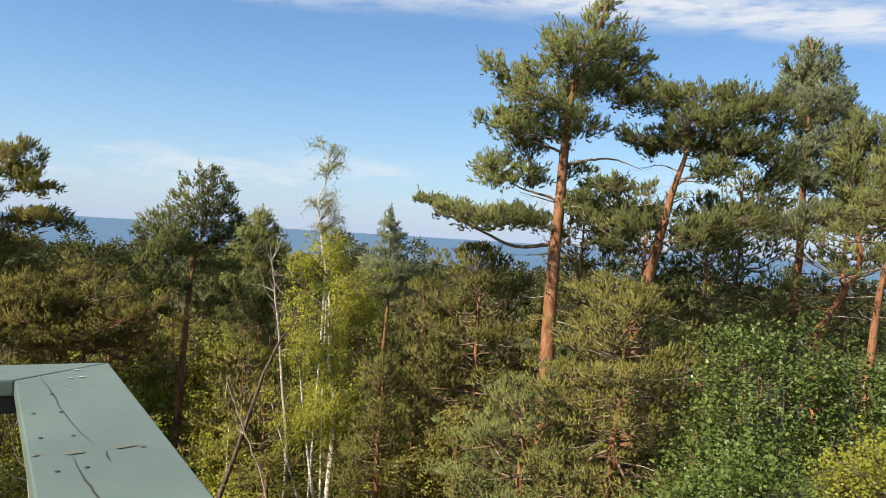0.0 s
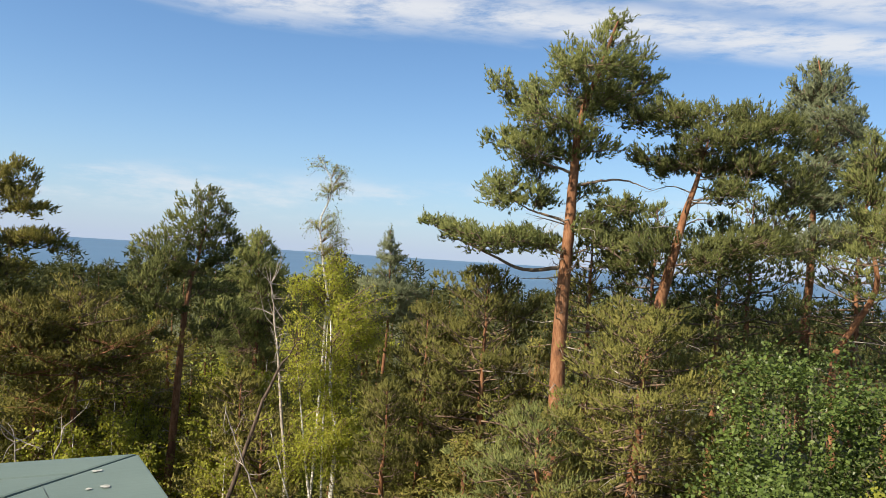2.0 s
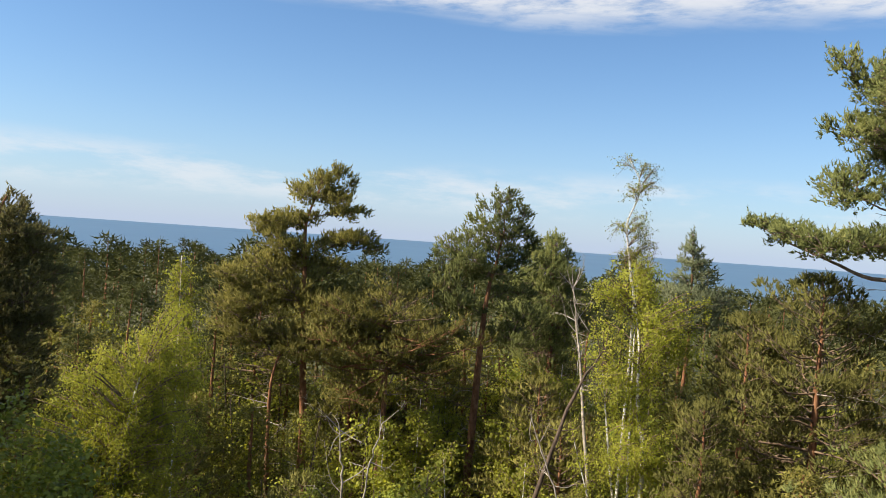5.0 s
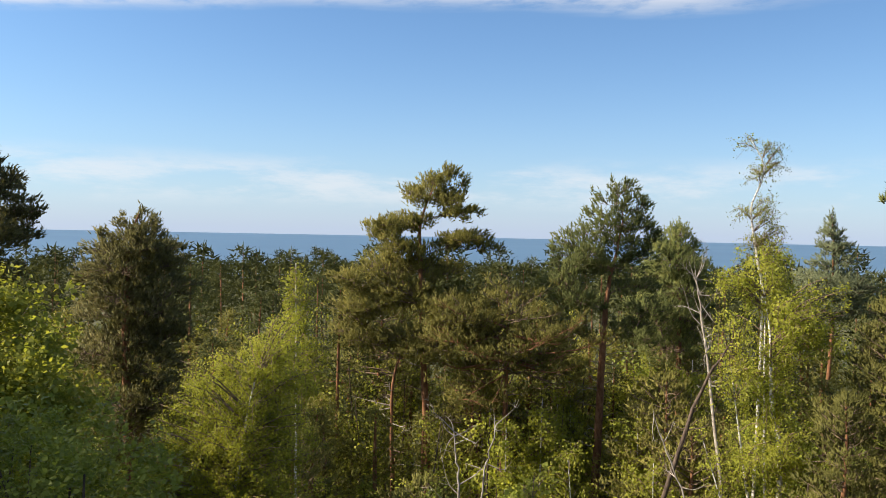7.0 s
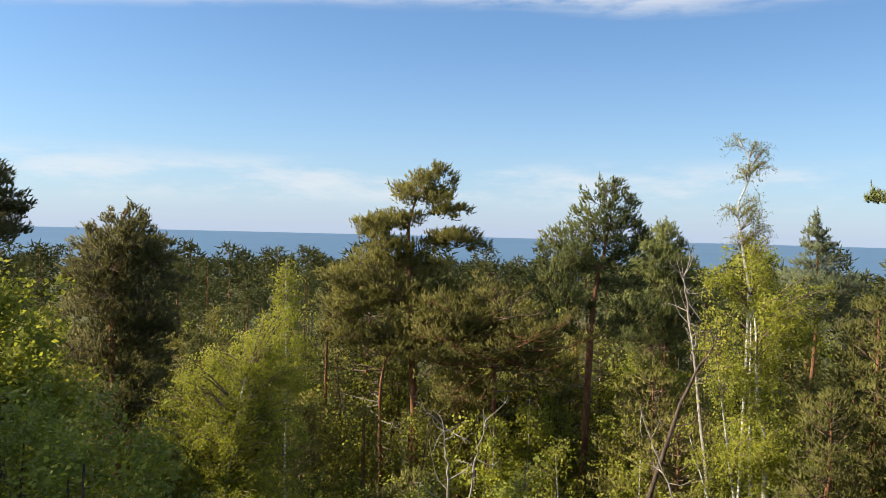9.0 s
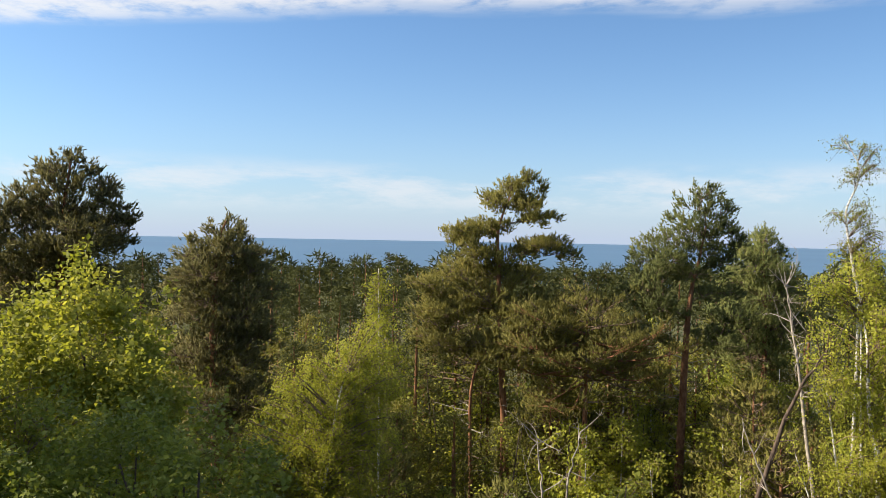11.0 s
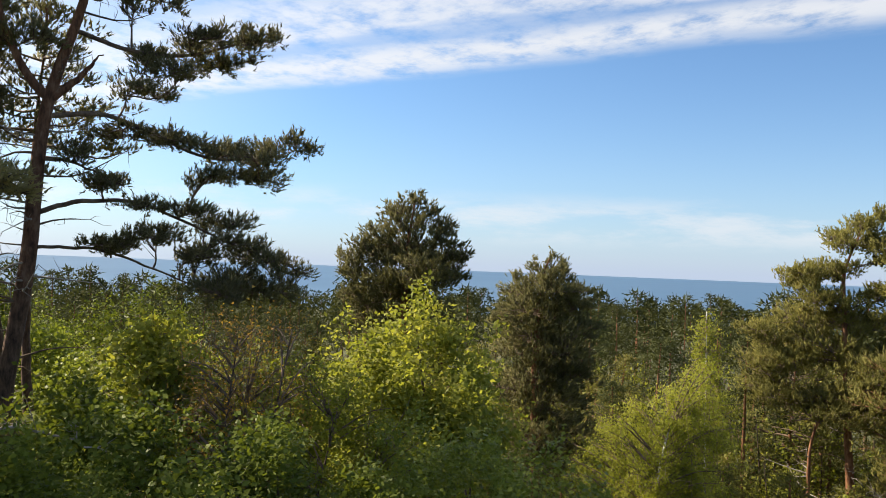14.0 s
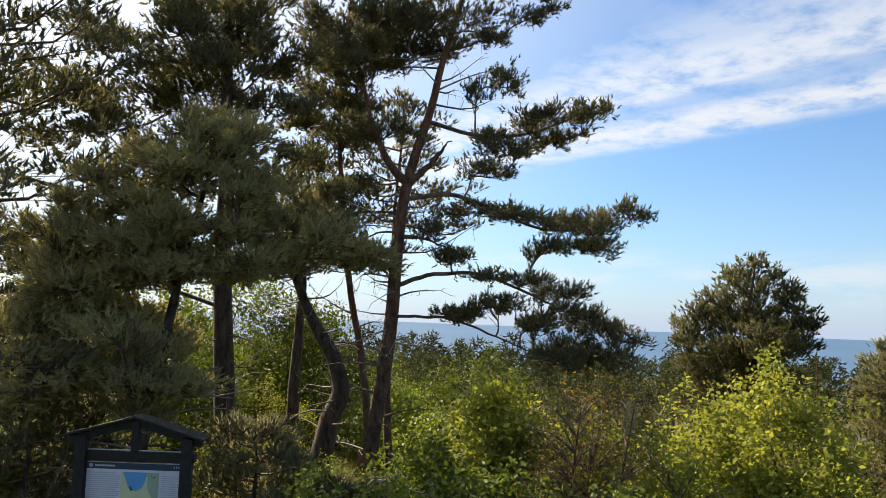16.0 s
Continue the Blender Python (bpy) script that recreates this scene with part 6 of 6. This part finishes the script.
def sliver(points, z, half, seed):
    """A narrow ragged split along a line on a board."""
    rng = rng_for(seed)
    p = bent([(x, y, z) for x, y in points], 14)
    w = half * np.clip(np.sin(np.linspace(0.15, 3.0, 14)) * rng.uniform(0.5, 1.3, 14), 0.12, 1.4)
    p[:, 0] += rng.normal(0, 0.0012, 14)
    bm = bmesh.new()
    a = [bm.verts.new((q[0] - h, q[1], q[2])) for q, h in zip(p, w)]
    b = [bm.verts.new((q[0] + h, q[1], q[2])) for q, h in zip(p, w)]
    for k in range(13):
        bm.faces.new((a[k], b[k], b[k + 1], a[k + 1]))
    return bm


CRACKS = [[(0.147, 2.505), (0.158, 2.332), (0.167, 2.221), (0.174, 2.029), (0.191, 1.851), (0.208, 1.725)], [(0.224, 1.678), (0.221, 1.637), (0.224, 1.597)], [(0.161, 1.656), (0.164, 1.564), (0.17, 1.485), (0.177, 1.405), (0.2, 1.28), (0.21, 1.0)]]


def build_platform():
    # local x runs across the long rail, outwards; local y along it, ahead
    n0, n1, s0, s1 = 0.086, 0.353, 2.445, 2.685
    gap, back, left = 0.008, -2.6, -3.4
    long_rail = rail_unit("platform_railing", "grey-green painted timber railing with wide worn handrail")
    z = RAIL_Z

    part("handrail_board", prism([(n0, back), (n1, back), (n1, s1 - gap), (n0, s0 - gap)], z, z - 0.045, 0.004), PAINT, long_rail)
    for k, pts in enumerate(CRACKS):
        part("crack", sliver(pts, z + 0.0012, 0.0017, 30 + k), SCREW, long_rail, "dark split along the grain")
    part("top_beam", beam((0.20, back, z - 0.047), (0.20, s0 + 0.03, z - 0.047), (0, 0, 1), 0.06, 0.09), PAINT, long_rail)
    part("bottom_beam", beam((0.20, back, DECK_Z + 0.16), (0.20, s0 + 0.03, DECK_Z + 0.16), (0, 0, 1), 0.06, 0.07), PAINT, long_rail)
    y = back + 0.05
    while y < s0:
        part("baluster", beam((0.155, y, DECK_Z + 0.06), (0.155, y, z - 0.05), (1, 0, 0), 0.05, 0.022, 0.003), PAINT, long_rail)
        y += 0.125
    for y in (back + 0.1, -0.7, 0.9, s0 - 0.02):
        part("post", beam((0.285, y, DECK_Z - 0.25), (0.285, y, z - 0.05), (1, 0, 0), 0.09, 0.05), PAINT, long_rail)
    rng = rng_for(8)
    for y, xs in ((2.24, (0.169,)), (2.03, (0.117, 0.178)), (1.80, (0.118, 0.172)), (1.565, (0.125, 0.175)), (1.2, (0.12, 0.18)), (0.8, (0.125, 0.175)), (0.35, (0.12, 0.18))):
        for x in xs:
            bm = bmesh.new()
            bmesh.ops.create_cone(bm, cap_ends=True, segments=8, radius1=0.0048, radius2=0.0042, depth=0.0012, matrix=Matrix.Translation((x + rng.normal(0, 0.004), y + rng.normal(0, 0.006), z + 0.0016)))
            part("screw_head", bm, SCREW, long_rail)
    for k, (x, y, lx, ly, m) in enumerate([(0.255, 2.45, 0.010, 0.014, WORN), (0.253, 2.56, 0.014, 0.008, WORN), (0.225, 2.44, 0.008, 0.008, WORN), (0.098, 1.68, 0.010, 0.010, KNOT), (0.165, 1.675, 0.020, 0.012, KNOT), (0.26, 1.69, 0.030, 0.010, KNOT), (0.295, 1.682, 0.008, 0.004, SCREW), (0.20, 2.34, 0.008, 0.003, WORN)]):
        part("worn_spot", smear(x, y, z + 0.0022, lx, ly, k, 0.2), m, long_rail)
    front = rail_unit("platform_railing", "grey-green painted timber railing along the front of the platform")
    mid = 2.56
    part("handrail_board", prism([(left, s0), (n0, s0), (n0 + (mid - s0) * (n1 - n0) / (s1 - s0), mid - 0.002), (left, mid - 0.002)], z + 0.001, z - 0.045), PAINT, front)
    part("handrail_board", prism([(left, mid), (n0 + (mid - s0) * (n1 - n0) / (s1 - s0), mid), (n1, s1), (left, s1)], z, z - 0.045), PAINT, front)
    # black and nearly as wide as the boards, unlike the painted beams
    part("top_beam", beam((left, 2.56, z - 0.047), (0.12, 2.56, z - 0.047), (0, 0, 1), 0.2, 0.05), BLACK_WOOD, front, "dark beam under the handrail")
    part("bottom_beam", beam((left, 2.56, DECK_Z + 0.16), (0.12, 2.56, DECK_Z + 0.16), (0, 0, 1), 0.06, 0.07), PAINT, front)
    for x in (left + 0.1, -1.7):
        part("post", beam((x, 2.645, DECK_Z - 0.25), (x, 2.645, z - 0.05), (0, 1, 0), 0.09, 0.05), PAINT, front)
    for k, (x, y) in enumerate([(0.0, 2.5), (-0.05, 2.63), (-0.35, 2.49), (-0.4, 2.62), (-0.8, 2.5), (-0.82, 2.63)]):
        bm = bmesh.new()
        bmesh.ops.create_cone(bm, cap_ends=True, segments=8, radius1=0.0048, radius2=0.0042, depth=0.003, matrix=Matrix.Translation((x, y, z + 0.0028)))
        part("screw_head", bm, SCREW, front)
    deck = thing("platform", 0, 0, 0, "raised timber viewing platform with weathered deck boards", "platform")
    deck.matrix_world = pose(0, 0, 0, 0, 0, 30)
    x = left
    while x < 0.22:
        part("deck_board", beam((x + 0.07, back, DECK_Z), (x + 0.07, s1 - 0.05, DECK_Z), (0, 0, 1), 0.135, 0.035, 0.004), DECK_WOOD, deck)
        x += 0.142
    for y in (back + 0.1, -0.9, 0.8, s1 - 0.2):
        part("joist", beam((left, y, DECK_Z - 0.037), (0.25, y, DECK_Z - 0.037), (0, 0, 1), 0.07, 0.18), DARK_TIMBER, deck)
    for x in (left + 0.15, 0.1):
        for y in (back + 0.1, 0.8, s1 - 0.2):
            w = deck.matrix_world @ Vector((x, y, 0))
            part("support_post", beam((x, y, gz(w.x, w.y) - 0.3), (x, y, DECK_Z - 0.22), (1, 0, 0), 0.14, 0.14), DARK_TIMBER, deck)


DARK_TIMBER = surface("brown_stained_timber", lambda nt: color_ramp(nt, tex_noise(nt, 14.0, 5, 0.7), [(0.3, (0.05, 0.035, 0.025)), (0.7, (0.12, 0.085, 0.06))]), 0.8, 30.0, 0.4)
build_platform()


# ---- information board ----
def flat_color(name, c, rough=0.4):
    return surface(name, lambda nt: color_ramp(nt, tex_noise(nt, 5.0, 3), [(0.3, tuple(v * 0.93 for v in c)), (0.7, tuple(min(1.0, v * 1.05) for v in c))]), rough)


SHEET, NAVY, PRINT = flat_color("printed_sheet", (0.62, 0.64, 0.70)), flat_color("navy_print", (0.030, 0.055, 0.09)), flat_color("grey_print", (0.40, 0.42, 0.46))
MAP_SEA, MAP_LAND, MAP_SAND, MAP_INK = flat_color("map_blue", (0.10, 0.33, 0.62)), flat_color("map_green", (0.30, 0.42, 0.30)), flat_color("map_yellow", (0.58, 0.60, 0.36)), flat_color("map_ink", (0.03, 0.05, 0.09))
TIN = flat_color("pale_metal_edge", (0.45, 0.46, 0.46), 0.5)


def slab(x0, z0, x1, z1, y, thick=0.002):
    """A thin upright sheet that faces -y."""
    bm = bmesh.new()
    bmesh.ops.create_cube(bm, size=1.0)
    bmesh.ops.transform(bm, matrix=Matrix.Translation(((x0 + x1) / 2, y - thick / 2, (z0 + z1) / 2)) @ Matrix.Diagonal((abs(x1 - x0), thick, abs(z1 - z0), 1)), verts=bm.verts)
    return bm


def shape(points, y, thick=0.002):
    bm = bmesh.new()
    f = bm.faces.new([bm.verts.new((x, y, z)) for x, z in points])
    ret = bmesh.ops.extrude_face_region(bm, geom=[f])
    bmesh.ops.translate(bm, verts=[g for g in ret["geom"] if isinstance(g, bmesh.types.BMVert)], vec=(0, -thick, 0))
    bmesh.ops.recalc_face_normals(bm, faces=bm.faces[:])
    return bm


def build_board():
    bx, by, turn = -10.92, 0.17, 79.5
    z0 = gz(bx, by)
    ob = thing("information_board", bx, by, z0, "black timber information board with small gable roof and printed map panel", "sign")
    ob.matrix_world = pose(bx, by, z0, 0, 0, turn)
    up = 1.83 - z0          # height of the cross rail above the ground
    for x in (-0.575, 0.575):
        part("post", beam((x, 0, -0.3), (x, 0, up + 0.16), (0, 1, 0), 0.12, 0.10, 0.008), BLACK_WOOD, ob)
    part("crossbar", beam((-0.65, 0.005, up), (0.65, 0.005, up), (0, 0, 1), 0.12, 0.11, 0.008), BLACK_WOOD, ob)
    part("edge_strip", beam((-0.52, -0.02, up + 0.012), (0.52, -0.02, up + 0.012), (0, 0, 1), 0.03, 0.010, 0.002), TIN, ob, "pale metal strip on the crossbar")
    part("crossbar", beam((-0.53, 0.005, 0.62), (0.53, 0.005, 0.62), (0, 0, 1), 0.09, 0.10, 0.008), BLACK_WOOD, ob)
    part("king_post", beam((0, 0.005, up), (0, 0.005, up + 0.33), (0, 1, 0), 0.075, 0.075, 0.006), BLACK_WOOD, ob)
    for sg in (-1, 1):
        part("rafter", beam((sg * 0.72, 0.005, up + 0.15), (0, 0.005, up + 0.36), (0, 0, 1), 0.10, 0.09, 0.006), BLACK_WOOD, ob)
        part("roof_board", beam((sg * 0.77, 0.0, up + 0.165), (0, 0.0, up + 0.39), (0, 0, 1), 0.30, 0.022, 0.004), BLACK_WOOD, ob)
    lo, hi = 0.66, up - 0.125
    panel = part("panel", slab(-0.525, lo, 0.525, hi, 0.0, 0.02), SHEET, ob, "pale printed panel with a map")
    w = -0.022
    part("header_band", slab(-0.52, hi - 0.075, 0.52, hi - 0.006, w), NAVY, panel)
    part("writing_bar", slab(-0.43, hi - 0.048, -0.21, hi - 0.030, w - 0.004), PRINT, panel)
    part("emblem", shape([(-0.47 + 0.022 * math.cos(a * 0.785), hi - 0.040 + 0.022 * math.sin(a * 0.785)) for a in range(8)], w - 0.004), PRINT, panel)
    for k in range(3):
        part("mark", slab(0.43 + 0.025 * k, hi - 0.045, 0.442 + 0.025 * k, hi - 0.028 + 0.004 * (k % 2), w - 0.004), PRINT, panel)
    for k in range(16):
        part("writing_bar", slab(-0.50, hi - 0.12 - 0.022 * k, -0.15 - 0.03 * ((k * 7) % 4 == 0), hi - 0.112 - 0.022 * k, w), PRINT, panel)
    for k in range(14):
        part("writing_bar", slab(0.30, hi - 0.14 - 0.022 * k, 0.49 - 0.03 * ((k * 5) % 3 == 0), hi - 0.132 - 0.022 * k, w), PRINT, panel)
    m0, m1, mt, mb = -0.135, 0.275, hi - 0.10, hi - 0.43
    part("map_land", slab(m0, mb, m1, mt, w), MAP_SAND, panel)
    part("map_land", shape([(0.12, mt), (m1, mt), (m1, mt - 0.30), (0.20, mt - 0.26), (0.15, mt - 0.15), (0.155, mt - 0.06)], w - 0.004), MAP_LAND, panel)
    part("map_sea", shape([(m0 + 0.02, mt), (0.14, mt), (0.13, mt - 0.10), (0.09, mt - 0.17), (0.03, mt - 0.20), (-0.05, mt - 0.17), (-0.08, mt - 0.08)], w - 0.006), MAP_SEA, panel)
    part("map_mark", slab(-0.03, mt - 0.195, -0.012, mt - 0.15, w - 0.010), MAP_INK, panel)
    part("map_mark", slab(-0.012, mt - 0.195, 0.0, mt - 0.175, w - 0.010), MAP_INK, panel)
    part("map_mark", shape([(0.01, mt - 0.33), (0.10, mt - 0.28), (0.07, mt - 0.32)], w - 0.010), MAP_INK, panel)
    for x, zz in ((0.19, 0.045), (0.23, 0.05), (0.21, 0.06)):
        part("map_mark", slab(x, mt - zz, x + 0.012, mt - zz + 0.012, w - 0.010), MAP_INK, panel)


build_board()
